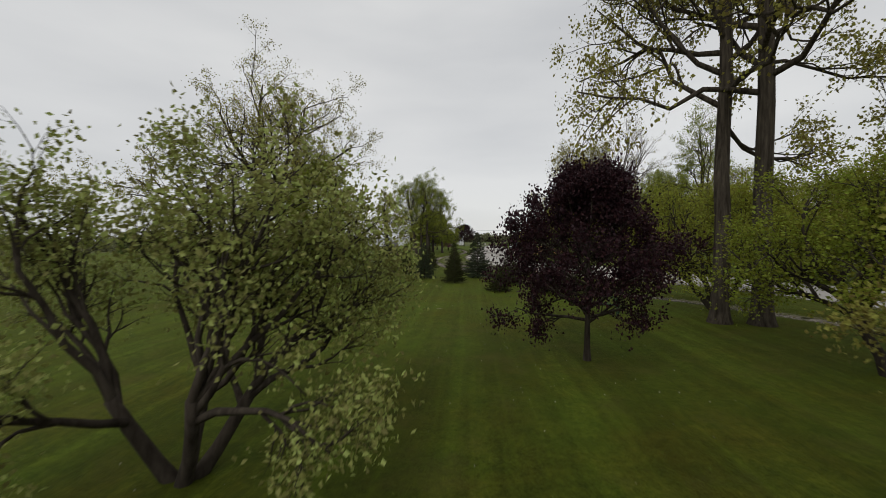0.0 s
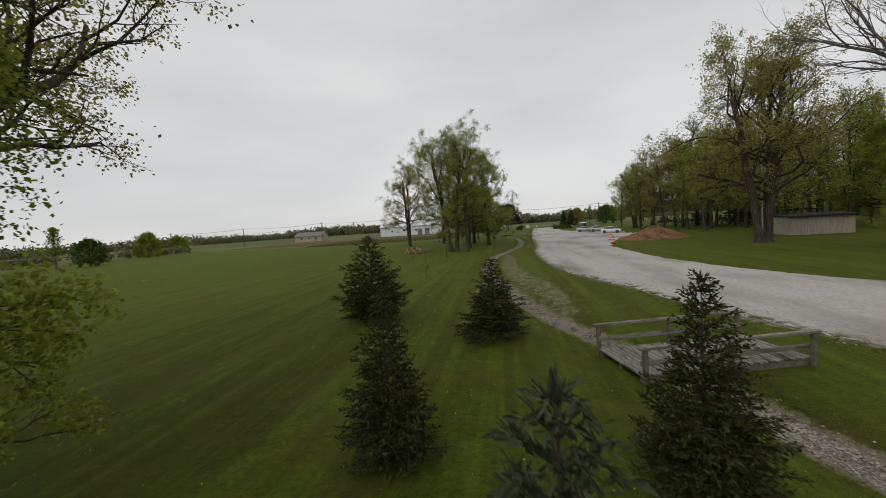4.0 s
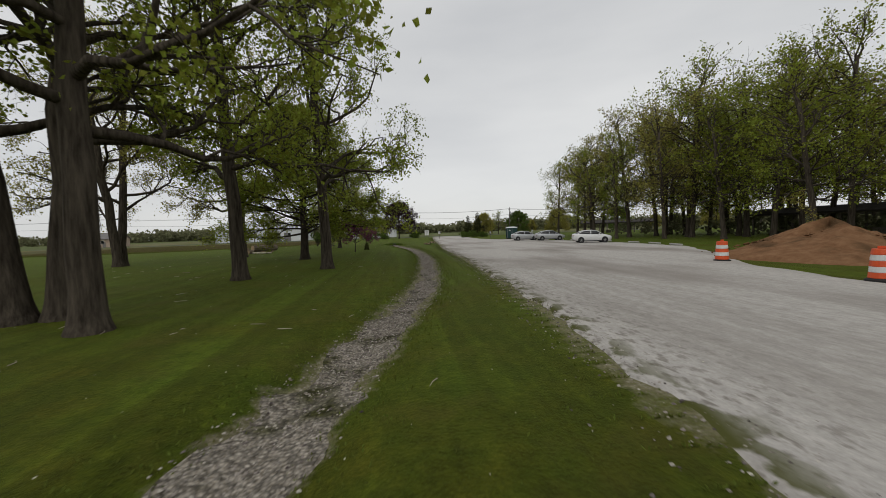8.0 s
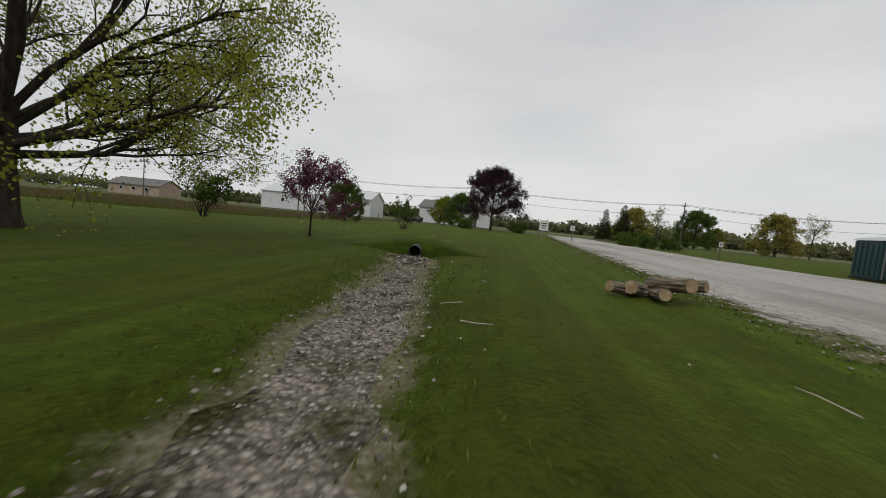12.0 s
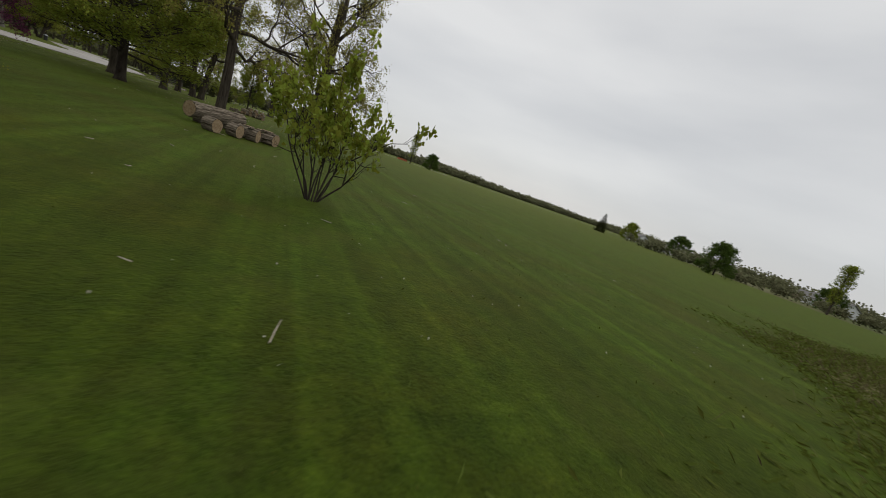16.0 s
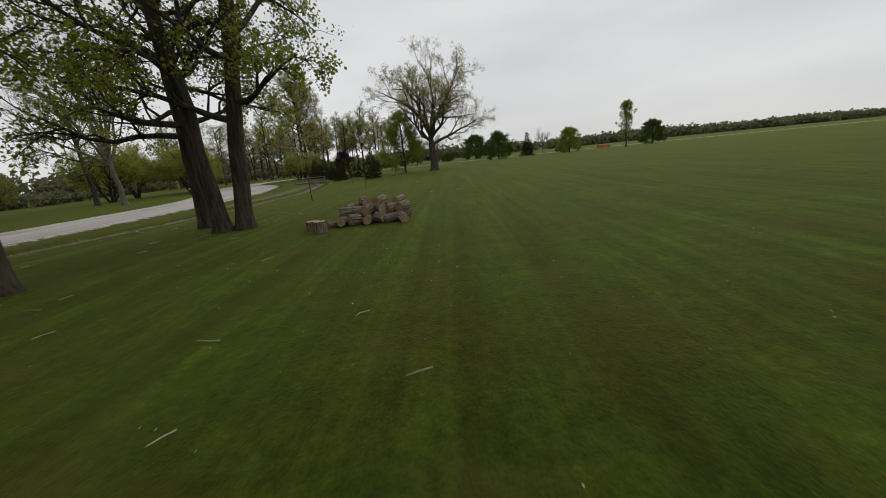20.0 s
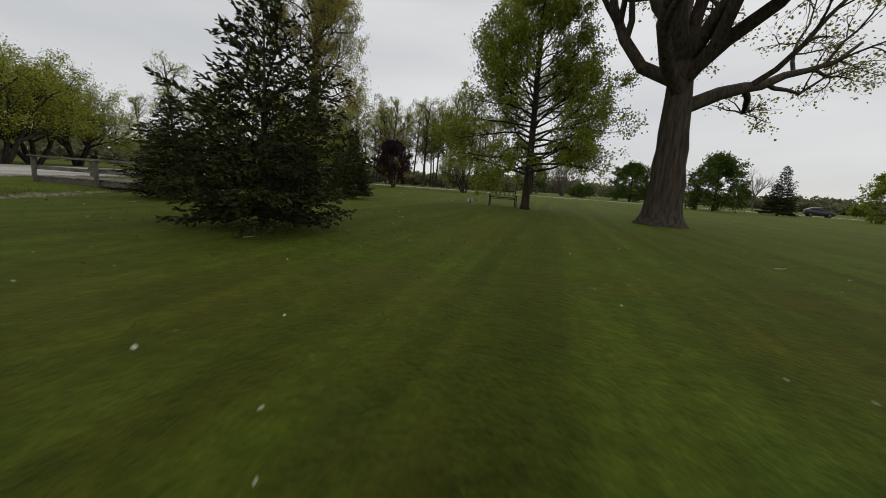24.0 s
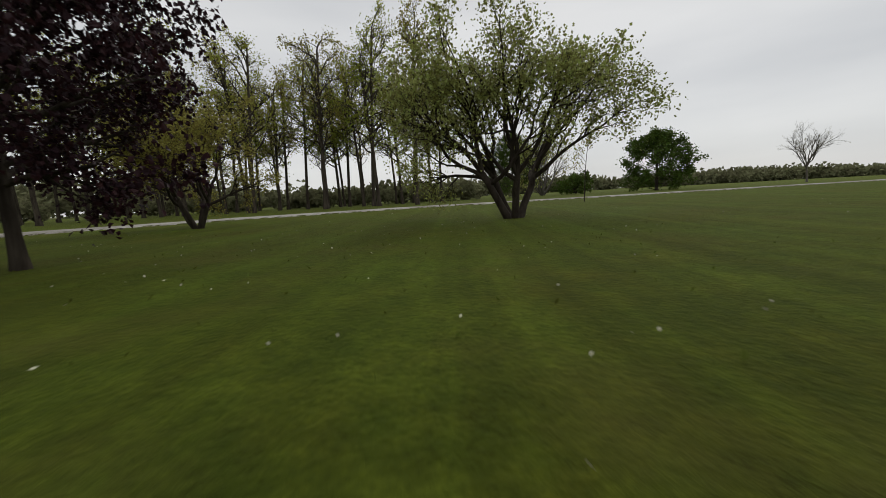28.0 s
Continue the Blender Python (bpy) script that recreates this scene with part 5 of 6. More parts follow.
far_woods("woods", [(-300, 520), (0, 460), (300, 420), (500, 300)], 12, 18, "distant belt of trees beyond the highway", 33, 0.9, 5.0)
far_woods("woods", [(500, 300), (260, 160), (190, 40), (190, -120), (120, -230)], 15, 12, "dense woods east of the grove", 34, 0.8, 4.0)
far_woods("hedge", [(-120, 20), (-135, 70), (-128, 120)], 3.0, 2.0, "low hedge along the houses", 35, 0.8, 0.8)
far_woods("hedge", [(96, 110), (100, 70), (92, 40), (80, 10), (76, -30)], 3.2, 3.0, "understorey shrubs behind the grove", 36, 1.6, 0.9)
far_woods("hedge", [(50, 106), (55, 86), (62, 68), (68, 52)], 2.8, 2.5, "understorey shrubs among the grove trees", 38, 0.5, 0.6)
far_woods("hedge", [(2, -98), (30, -100), (62, -96), (84, -70), (88, -30)], 3.0, 3.0, "undergrowth at the back of the wood", 37, 1.2, 0.9)

# rough tall grass standing in the field
rf = np.random.default_rng(51)
n = 110000
FX = rf.uniform(-62, -9.6, n)
depth = 46 * rf.random(n) ** 2.4
FY = np.interp(FX, FIELD_X, FIELD_Y) + depth + rf.normal(size=n) * 0.6 + 1.2 * np.abs(rf.normal(size=n)) * np.sin(FX * 0.55 + np.sin(FX * 0.21) * 2.0)
tall = np.clip(0.20 + depth * 0.13, 0.20, 1.0) * rf.uniform(0.45, 1.2, n) * (0.8 + 0.35 * np.sin(FX * 0.9 + np.sin(FY * 0.7)) * np.sin(FY * 0.8))
leaf_kind = rf.random(n) < np.clip(0.05 + depth * 0.11, 0.05, 0.8)
for kind, name, material, label, category in ((leaf_kind, "tall_grass", M_BLADE, "dry brown grass standing in the rough field", "grass"), (~leaf_kind, "weeds", M_GRASS, "green weeds along the edge of the rough field", "weeds")):
    s = Soup()
    cnt = int(kind.sum())
    up = np.c_[rf.normal(size=(cnt, 2)) * (0.35 if name == "tall_grass" else 0.7), tall[kind] * 1.4]
    s.cards(np.c_[FX[kind], FY[kind], np.zeros(cnt)], up, 0.30 if name == "tall_grass" else 0.16, 0.009 if name == "tall_grass" else 0.02, rf, 0.5)
    tagged(part(name, s.mesh(name, material), None), label, category, kind="stuff")

# lush blades along the ditch and in tufts on the lawn
rg = np.random.default_rng(52)
n = 26000
pick = rg.integers(0, len(dl), n)
sd = np.where(rg.random(n) < 0.5, -1, 1) * (0.5 + np.abs(rg.normal(size=n)) * 0.4)
GP = dl[pick] + dn[pick] * sd[:, None] + rg.normal(size=(n, 2)) * 0.1
s = Soup()
s.cards(np.c_[GP, ground_z(GP[:, 0], GP[:, 1])], np.c_[rg.normal(size=(n, 2)) * 0.6, np.ones(n)], 0.062, 0.010, rg, 0.5)
m2 = 14000
pick = rg.integers(int(len(rl) * 0.30), int(len(rl) * 0.93), m2)
EP = rl[pick] + nr[pick] * (0.15 + np.abs(rg.normal(size=m2)) * 0.35)[:, None]
s.cards(np.c_[EP, np.zeros(m2)], np.c_[rg.normal(size=(m2, 2)) * 0.6, np.ones(m2)], 0.062, 0.010, rg, 0.5)
WAY = spaced([(9.6, -47), (9, -28), (4, -10), (1.9, 6), (5, 26), (8.5, 50), (8.4, 65), (7.8, 76), (12, 97), (3, 105.5), (-7.7, 106), (-18, 100.5), (-21, 94), (-16, 72), (-13, 56), (-12, 38), (-7.2, 13.8), (-1.8, -3.7), (3, -18), (6.8, -32), (7, -40)], 0.5)
m3 = 5000
pick = rg.integers(0, len(WAY), m3)
LP = WAY[pick] + rg.normal(size=(m3, 2)) * np.array([3.2, 3.2])
s.cards(np.c_[LP, ground_z(LP[:, 0], LP[:, 1])], np.c_[rg.normal(size=(m3, 2)) * 0.8, np.ones(m3)], 0.05, 0.010, rg, 0.5)
tagged(part("grass_blades", s.mesh("grass_blades", M_GRASS), None), "unmown grass blades along ditch, road edge and lawn", "grass", kind="stuff")
# dandelions
n = 2600
pick = rg.integers(0, len(WAY), n)
DP = WAY[pick] + rg.normal(size=(n, 2)) * 5.0
s = Soup()
s.cards(np.c_[DP, ground_z(DP[:, 0], DP[:, 1]) + 0.05], rg.normal(size=(n, 3)) * np.array([1, 1, 0.3]), 0.022, 0.014, rg, 0.2)
tagged(part("dandelions", s.mesh("dandelions", M_DAND), None), "pale dandelion heads scattered over the lawn", "flowers", kind="stuff")

# ---- footbridge over the ditch ----
bridge = thing("footbridge", "weathered plank footbridge with rough timber railings", "bridge", pose(10.22, -3.93, 0, 0, 0, 15))
for k in range(31):
    part("plank", box(0.138, 2.06, 0.045, -2.28 + k * 0.152, 0.025 * math.sin(k * 2.3), 0.16 + 0.006 * math.sin(k * 1.7), 0.006), M_PLANK, bridge)
for y in (-0.95, 0, 0.95):
    part("beam", box(4.6, 0.14, 0.2, 0, y, -0.045, 0.01), M_TIMBER, bridge)
for y in (-1.12, 1.12):
    for x in (-2.3, 0.0, 2.3):
        part("post", box(0.11, 0.11, 1.02, x, y, -0.15, 0.012), M_TIMBER, bridge)
    part("handrail", box(4.9, 0.15, 0.07, 0, y, 0.875, 0.012), M_WOOD, bridge)
    part("midrail", box(4.75, 0.04, 0.13, 0, y - 0.078 * (1 if y > 0 else -1), 0.44, 0.008), M_WOOD, bridge)

# ---- boarded shed across the road ----
shed = thing("boarded_shed", "low shed clad in pale upright boards under a dark roof", "shed", pose(44.2, 40.3, 0, 0, 0, -6))
part("wall", box(6.5, 3.6, 2.25, 0, 0, 0), M_ROOFD, shed, "dark inner wall")
for k in range(22):
    part("board", box(0.286, 0.03, 2.3 + 0.02 * math.sin(k * 1.9), -3.15 + k * 0.3, -1.83, 0.02, 0.004), M_FENCEW, shed)
for k in range(12):
    part("board", box(0.03, 0.286, 2.3 + 0.02 * math.sin(k * 2.9), -3.28, -1.65 + k * 0.3, 0.02, 0.004), M_FENCEW, shed)
part("roof", box(7.2, 4.6, 0.16, 0, 0, 2.42, 0.02, rot=Matrix.Rotation(radians(3), 4, "X")), M_ROOFD, shed, "dark flat roof")

# ---- picnic shelters ----
def shelter(x, y, turn, length, label):
    ob = thing("picnic_shelter", label, "shelter", pose(x, y, 0, 0, 0, turn))
    n = max(3, int(length / 4))
    for k in range(n + 1):
        for s in (-2.2, 2.2):
            part("post", box(0.2, 0.2, 2.5, -length / 2 + k * length / n, s, 0, 0.015), M_TIMBER, ob)
    for s in (-2.2, 2.2):
        part("beam", box(length, 0.16, 0.26, 0, s, 2.5, 0.01), M_TIMBER, ob)
    bm = bmesh.new()
    L = length / 2 + 0.7
    vs = [bm.verts.new(v) for v in ((-L, -3.2, 2.62), (L, -3.2, 2.62), (L, 0, 3.35), (-L, 0, 3.35), (-L, 3.2, 2.62), (L, 3.2, 2.62), (-L, -3.2, 2.78), (L, -3.2, 2.78), (L, 0, 3.53), (-L, 0, 3.53), (-L, 3.2, 2.78), (L, 3.2, 2.78))]
    for f in ((0, 1, 2, 3), (3, 2, 5, 4), (6, 9, 8, 7), (9, 10, 11, 8), (0, 6, 7, 1), (4, 5, 11, 10), (0, 3, 9, 6), (3, 4, 10, 9), (1, 7, 8, 2), (2, 8, 11, 5)):
        bm.faces.new([vs[i] for i in f])
    part("roof", bm, M_ROOFD, ob, "dark low-pitched roof")
    for k in range(n):
        t = part("table", box(1.8, 0.75, 0.06, -length / 2 + (k + 0.5) * length / n, 0, 0.72, 0.01), M_TIMBER, ob)
        part("table_legs", box(1.2, 0.5, 0.72, -length / 2 + (k + 0.5) * length / n, 0, 0.0), M_TIMBER, t)
    return ob


shelter(66, 129, -35, 17, "long dark-roofed picnic shelter behind the car park")
shelter(92, 84, 100, 24, "long dark-roofed picnic shelter at the wood edge")
shelter(58, 72, 98, 14, "dark-roofed picnic shelter among the grove trees")

# ---- dirt mound, drums ----
rngm = np.random.default_rng(61)
V, F = [], []
rings, segs = 14, 40
for i in range(rings + 1):
    f = i / rings
    for k in range(segs):
        a = 2 * math.pi * k / segs
        r = f * (5.3 + 0.7 * math.sin(2 * a + 0.5) + 0.35 * math.sin(5 * a))
        h = 1.75 * (1 - f) ** 0.95 * (1 + 0.16 * math.sin(3 * a + 4 * f)) + rngm.normal() * 0.04 * (f < 0.95)
        V.append((r * math.cos(a), r * math.sin(a), max(h, -0.05) if i < rings else -0.08))
for i in range(rings):
    for k in range(segs):
        F.append((i * segs + k, i * segs + (k + 1) % segs, (i + 1) * segs + (k + 1) % segs, (i + 1) * segs + k))
mound = part("dirt_mound", mesh_of("dirt_mound", V, F, M_DIRT, True), None)
mound.matrix_basis = pose(28.6, 49.6, 0.02)
tagged(mound, "heap of reddish-brown dirt beside the gravel road", "dirt mound")
n = 900
aa, rr2 = rngm.uniform(0, 6.28, n), np.abs(rngm.normal(size=n)) * 2.9
keepm = rr2 < 6.4
stones_z = np.clip(1.5 * (1 - rr2 / 5.6), 0.02, None)
st = stones("dirt_clods", np.c_[28.6 + rr2 * np.cos(aa), 49.6 + rr2 * np.sin(aa), stones_z + 0.02][keepm], rngm.uniform(0.03, 0.12, n)[keepm], "loose clods lying on the dirt heap", "clods", 9)
st.data.materials[0] = M_DIRT


def drum(x, y):
    ob = thing("traffic_drum", "orange and white banded traffic drum on a rubber base", "traffic drum", pose(x, y, 0.03, 0, 0, x * 50), "drums at the dirt heap")
    part("base", lathe([(0.36, 0), (0.36, 0.05), (0.29, 0.09)], 20), M_RUBBER, ob)
    z, r = 0.09, 0.285
    for k in range(5):
        h = 0.175
        part("band", lathe([(r, z), (r + 0.008, z + 0.02), (r - 0.008, z + h - 0.01), (r - 0.02, z + h)], 20), M_ORANGE if k % 2 == 0 else M_WHITE, ob, "orange band" if k % 2 == 0 else "white reflective band")
        z, r = z + h, r - 0.014
    part("handle", box(0.2, 0.05, 0.09, 0, 0, z - 0.005, 0.015), M_ORANGE, ob)
    return ob


drum(20.3, 41.9)
drum(21.8, 49.0)

# ---- cars ----
def loft(stations, bm=None):
    """A skin over cross-sections, each a list of the same number of points."""
    own = bmesh.new()
    rings = [[own.verts.new(p) for p in s] for s in stations]
    n = len(stations[0])
    for a, b in zip(rings, rings[1:]):
        for k in range(n):
            own.faces.new((a[k], a[(k + 1) % n], b[(k + 1) % n], b[k]))
    own.faces.new(list(reversed(rings[0])))
    own.faces.new(rings[-1])
    bmesh.ops.recalc_face_normals(own, faces=own.faces)
    for f in own.faces:
        f.smooth = True
    return join(bm, own)


def section(x, zb, zt, w, tuck=0.9):
    """A rounded cross-section of a car's lower body at x."""
    return [(x, y * w, z) for y, z in ((-0.86, zb), (-0.97, zb + 0.10), (-1.0, zb + (zt - zb) * 0.5), (-0.97, zt - 0.10), (-tuck, zt - 0.015), (-0.4, zt + 0.012), (0, zt + 0.018), (0.4, zt + 0.012), (tuck, zt - 0.015), (0.97, zt - 0.10), (1.0, zb + (zt - zb) * 0.5), (0.97, zb + 0.10), (0.86, zb))]


def cabin(x, z0, z1, w0, w1):
    return [(x, -w0, z0), (x, -(w0 + w1) / 2 - 0.02, (z0 + z1) / 2), (x, -w1, z1 - 0.05), (x, -w1 * 0.8, z1), (x, w1 * 0.8, z1), (x, w1, z1 - 0.05), (x, (w0 + w1) / 2 + 0.02, (z0 + z1) / 2), (x, w0, z0)]


def wheel(ob, x, y):
    t = part("wheel", lathe([(0.20, -0.10), (0.30, -0.105), (0.325, -0.07), (0.325, 0.07), (0.30, 0.105), (0.20, 0.10)], 22), M_RUBBER, ob, "black tyre")
    t.matrix_basis = pose(x, y, 0.325, 90, 0, 0)
    bm = lathe([(0.205, -0.085), (0.205, 0.085)], 20)
    for k in range(5):
        box(0.05, 0.19, 0.02, 0, 0, -0.01, 0.0, bm, Matrix.Rotation(k * 1.2566, 4, "Z") @ Matrix.Translation((0, 0.1, 0.095)))
        box(0.05, 0.19, 0.02, 0, 0, -0.01, 0.0, bm, Matrix.Rotation(k * 1.2566, 4, "Z") @ Matrix.Translation((0, 0.1, -0.095)))
    part("rim", bm, M_RIM, t, "alloy rim")


def sedan(x, y, turn, paint, label, tall=1.0, name="parked_car"):
    """A four-door saloon with a sloping tail, nose along +x."""
    ob = thing(name, label, "car", pose(x, y, 0.04, 0, 0, turn) @ Matrix.Diagonal((0.93, 1, tall, 1)), "parked cars")
    part("body", loft([section(-2.24, 0.46, 0.92, 0.70), section(-2.18, 0.34, 1.06, 0.82), section(-1.80, 0.25, 1.10, 0.89), section(-1.0, 0.22, 1.04, 0.91), section(0.0, 0.21, 1.00, 0.91), section(0.9, 0.21, 0.99, 0.90), section(1.4, 0.22, 0.95, 0.89), section(1.85, 0.24, 0.87, 0.85), section(2.12, 0.28, 0.77, 0.76), section(2.22, 0.36, 0.68, 0.64)]), paint, ob)
    part("roof", loft([cabin(-1.45, 1.26, 1.33, 0.60, 0.54), cabin(-0.85, 1.37, 1.455, 0.64, 0.57), cabin(-0.1, 1.40, 1.50, 0.645, 0.585), cabin(0.40, 1.37, 1.45, 0.63, 0.57)]), paint, ob)
    part("window_glass", loft([cabin(-2.0, 1.04, 1.10, 0.72, 0.64), cabin(-1.30, 1.03, 1.36, 0.79, 0.575), cabin(-0.1, 0.99, 1.47, 0.815, 0.605), cabin(0.42, 0.98, 1.42, 0.81, 0.59), cabin(1.35, 0.96, 1.0, 0.77, 0.70)]), M_GLASS, ob, "dark tinted glass")
    part("lower_bumper", box(0.10, 1.45, 0.16, -2.16, 0, 0.30, 0.03), M_RUBBER, ob, "black lower bumper")
    part("grille", box(0.08, 0.95, 0.18, 2.15, 0, 0.40, 0.03), M_RUBBER, ob, "black grille")
    for s in (-1, 1):
        part("sill", box(2.5, 0.06, 0.07, -0.05, s * 0.88, 0.20, 0.02), M_RUBBER, ob, "dark sill")
        for wx in (-1.38, 1.38):
            arch = part("wheel_arch", lathe([(0.37, -0.012), (0.37, 0.012)], 24), M_RUBBER, ob, "dark wheel arch")
            arch.matrix_basis = pose(wx, s * 0.897, 0.34, 90, 0, 0)
        for a, b in (((-1.78, s * 0.75, 1.06), (-1.05, s * 0.60, 1.40)), ((-0.22, s * 0.825, 1.0), (-0.25, s * 0.618, 1.46)), ((1.20, s * 0.785, 0.98), (0.38, s * 0.605, 1.43))):
            part("pillar", rod(a, b, 0.035, 6), paint, ob)
        part("mirror", box(0.12, 0.2, 0.13, 0.72, s * 0.98, 0.97, 0.03), paint, ob)
        part("headlight", box(0.32, 0.30, 0.13, 2.06, s * 0.60, 0.60, 0.04), M_LENS, ob, "clear headlight")
        part("tail_light", box(0.22, 0.34, 0.15, -2.16, s * 0.63, 0.78, 0.04), M_LAMP, ob, "red tail light")
        part("sill", box(2.3, 0.05, 0.09, 0, s * 0.885, 0.19, 0.015), M_RUBBER, ob)
        for px in (-0.55, 0.45):
            part("door_handle", box(0.17, 0.03, 0.03, px - 0.15, s * 0.905, 0.83, 0.008), paint, ob)
        wheel(ob, -1.38, s * 0.825)
        wheel(ob, 1.38, s * 0.825)
    part("plate", box(0.02, 0.32, 0.12, -2.315, 0, 0.62), M_WHITE, ob, "pale number plate with plain bars")
    part("grille", box(0.03, 0.9, 0.12, 2.33, 0, 0.42, 0.01), M_RUBBER, ob)
    return ob


sedan(28.4, 73.6, -17, M_PAINTW, "white four-door saloon parked at the lawn edge")
sedan(28.6, 86.2, -8, M_PAINTS, "silver four-door saloon parked on gravel")
sedan(25.9, 89.4, -6, M_PAINTS, "silver-grey four-door saloon parked on gravel")
sedan(-53.5, -77.6, 165, M_PAINTD, "dark estate car standing on the park lane", 1.2)
sedan(-12.0, 168.0, 180, M_PAINTD, "dark car on the highway", 1.15)

# ---- portable toilet ----
cab = thing("portable_toilet", "dark teal plastic portable toilet with a white roof", "portable toilet", pose(28.4, 104.4, 0.02, 0, 0, -12))
part("skid", box(2.1, 2.2, 0.1, 0, 0, 0, 0.01), M_RUBBER, cab)
part("body", box(2.05, 2.15, 2.02, 0, 0, 0.1, 0.06), M_CABIN, cab)
door = part("door", box(0.78, 0.05, 1.8, -0.45, -1.09, 0.18, 0.02), M_CABIN, cab)
part("handle", box(0.04, 0.05, 0.16, -0.14, -1.135, 1.0, 0.01), M_STEEL, door)
part("notice", box(0.3, 0.012, 0.22, -0.45, -1.122, 1.5), M_WHITE, door, "white notice with plain bars")
for z in (1.55, 1.62):
    part("notice_line", box(0.2, 0.006, 0.022, -0.45, -1.131, z), M_RUBBER, door)
for x in (-0.9, 0.02):
    part("rail", box(0.05, 0.07, 2.0, x, -1.10, 0.12, 0.01), M_STEEL, cab)
for k in range(3):
    part("rib", box(0.05, 0.07, 1.7, 0.3 + k * 0.28, -1.09, 0.25, 0.015), M_CABIN, cab)
for k in range(5):
    part("rib", box(0.07, 0.06, 1.7, 1.03, -0.8 + k * 0.4, 0.25, 0.015), M_CABIN, cab)
    part("rib", box(0.07, 0.06, 1.7, -1.03, -0.8 + k * 0.4, 0.25, 0.015), M_CABIN, cab)
bm = bmesh.new()
vs = [bm.verts.new(v) for v in ((-1.1, -1.15, 2.1), (1.1, -1.15, 2.1), (1.1, 1.15, 2.1), (-1.1, 1.15, 2.1), (-1.0, -1.05, 2.22), (1.0, -1.05, 2.22), (1.0, 1.05, 2.22), (-1.0, 1.05, 2.22), (-0.6, 0, 2.36), (0.6, 0, 2.36))]
for f in ((3, 2, 1, 0), (0, 1, 5, 4), (1, 2, 6, 5), (2, 3, 7, 6), (3, 0, 4, 7), (4, 5, 9, 8), (5, 6, 9), (6, 7, 8, 9), (7, 4, 8)):
    bm.faces.new([vs[i] for i in f])
part("roof", bm, M_ROOFW, cab, "translucent white roof")
part("vent_pipe", rod((0.75, 0.75, 2.1), (0.75, 0.75, 2.55), 0.06, 10), M_RUBBER, cab)

# ---- wheel stops along the car park ----
for k, (x, y, a) in enumerate(((30.6, 63.0, 80), (31.2, 66.6, 84), (31.4, 70.2, 88), (31.5, 75.6, 92), (31.2, 79.2, 95), (30.8, 82.6, 98), (30.2, 86.2, 101), (29.4, 90.0, 103))):
    ob = thing("wheel_stop", "pale concrete wheel stop at the lawn edge", "wheel stop", pose(x, y, 0.03, 0, 0, a), "wheel stops")
    part("block", box(1.9, 0.16, 0.13, 0, 0, 0, 0.025), M_CONC, ob)
    for s in (-0.65, 0.65):
        part("pin", rod((s, 0, 0.12), (s, 0, 0.145), 0.02, 8), M_STEEL, ob)

# ---- logs ----
def round_log(parent, x, y, z, length, r, turn=0.0, tilt=0.0, upright=False, seed=0, name="log"):
    """A sawn log with ridged bark and two pale cut faces."""
    rng = np.random.default_rng(seed)
    sides = 48 if r > 0.4 else 32
    V, F = [], []
    ridge = 1 + 0.035 * np.sign(np.sin(np.arange(sides) * 2.2)) + rng.normal(size=sides) * 0.025
    rings = max(4, int(length * 7))
    drift = np.cumsum(rng.normal(size=rings)) * 0.05
    for i in range(rings):
        for k in range(sides):
            a = 2 * math.pi * k / sides + drift[i]
            q = r * ridge[k] * (1 + rng.normal() * 0.014)
            V.append((-length / 2 + length * i / (rings - 1), q * math.cos(a), q * math.sin(a)))
    for i in range(rings - 1):
        for k in range(sides):
            F.append((i * sides + k, i * sides + (k + 1) % sides, (i + 1) * sides + (k + 1) % sides, (i + 1) * sides + k))
    m = pose(x, y, z + (length / 2 if upright else r * 0.97), 0, 90 if upright else tilt, turn)
    body = part(name, mesh_of(name, V, F, M_LOGBARK), None, parent)
    body.matrix_basis = m
    for s in (-1, 1):
        V2 = [(s * (length / 2 + 0.003), 0, 0)] + [(s * (length / 2 + 0.002), 0.96 * r * ridge[k] * math.cos(2 * math.pi * k / sides), 0.96 * r * ridge[k] * math.sin(2 * math.pi * k / sides)) for k in range(sides)]
        F2 = [(0, 1 + k, 1 + (k + 1) % sides) if s > 0 else (0, 1 + (k + 1) % sides, 1 + k) for k in range(sides)]
        part("cut_face", mesh_of("cut_face", V2, F2, M_CUT), None, body, "pale sawn end with growth rings")
    return body


def one_log(x, y, z, length, r, turn, tilt=0.0, upright=False, seed=0, label="sawn log with ridged bark and pale cut ends", group="stacked sawn logs"):
    ob = thing("sawn_log", label, "log", pose(x, y, z, 0, 0, 0), group)
    round_log(ob, 0, 0, 0, length, r, turn, tilt, upright, seed, "bark")
    return ob


rp = np.random.default_rng(71)
for row, (yy, zz, n, x0, step) in enumerate(((43.7, 0.0, 6, -8.6, 0.47), (44.25, 0.0, 6, -8.5, 0.48), (44.8, 0.0, 6, -8.6, 0.48), (43.95, 0.33, 6, -8.6, 0.47), (44.5, 0.33, 6, -8.7, 0.46), (44.25, 0.62, 3, -9.4, 0.7))):
    for k in range(n):
        one_log(x0 - step * k + rp.normal() * 0.04, yy + rp.normal() * 0.07, zz + rp.random() * 0.05, 0.46 + 0.14 * rp.random(), 0.165 + 0.055 * rp.random(), (35 if k % 3 == 1 else 75 if k % 3 else 130) + rp.normal() * 22, rp.normal() * 7, False, row * 10 + k)
one_log(-7.4, 45.0, 0, 0.34, 0.27, 10, 0, True, 61, "short upright log round with a pale top", "upright rounds")
one_log(-7.95, 45.8, 0, 0.42, 0.24, 40, 0, True, 62, "short upright log round with a pale top", "upright rounds")
one_log(-8.2, 44.9, 0, 0.5, 0.13, 40, 0, False, 63)
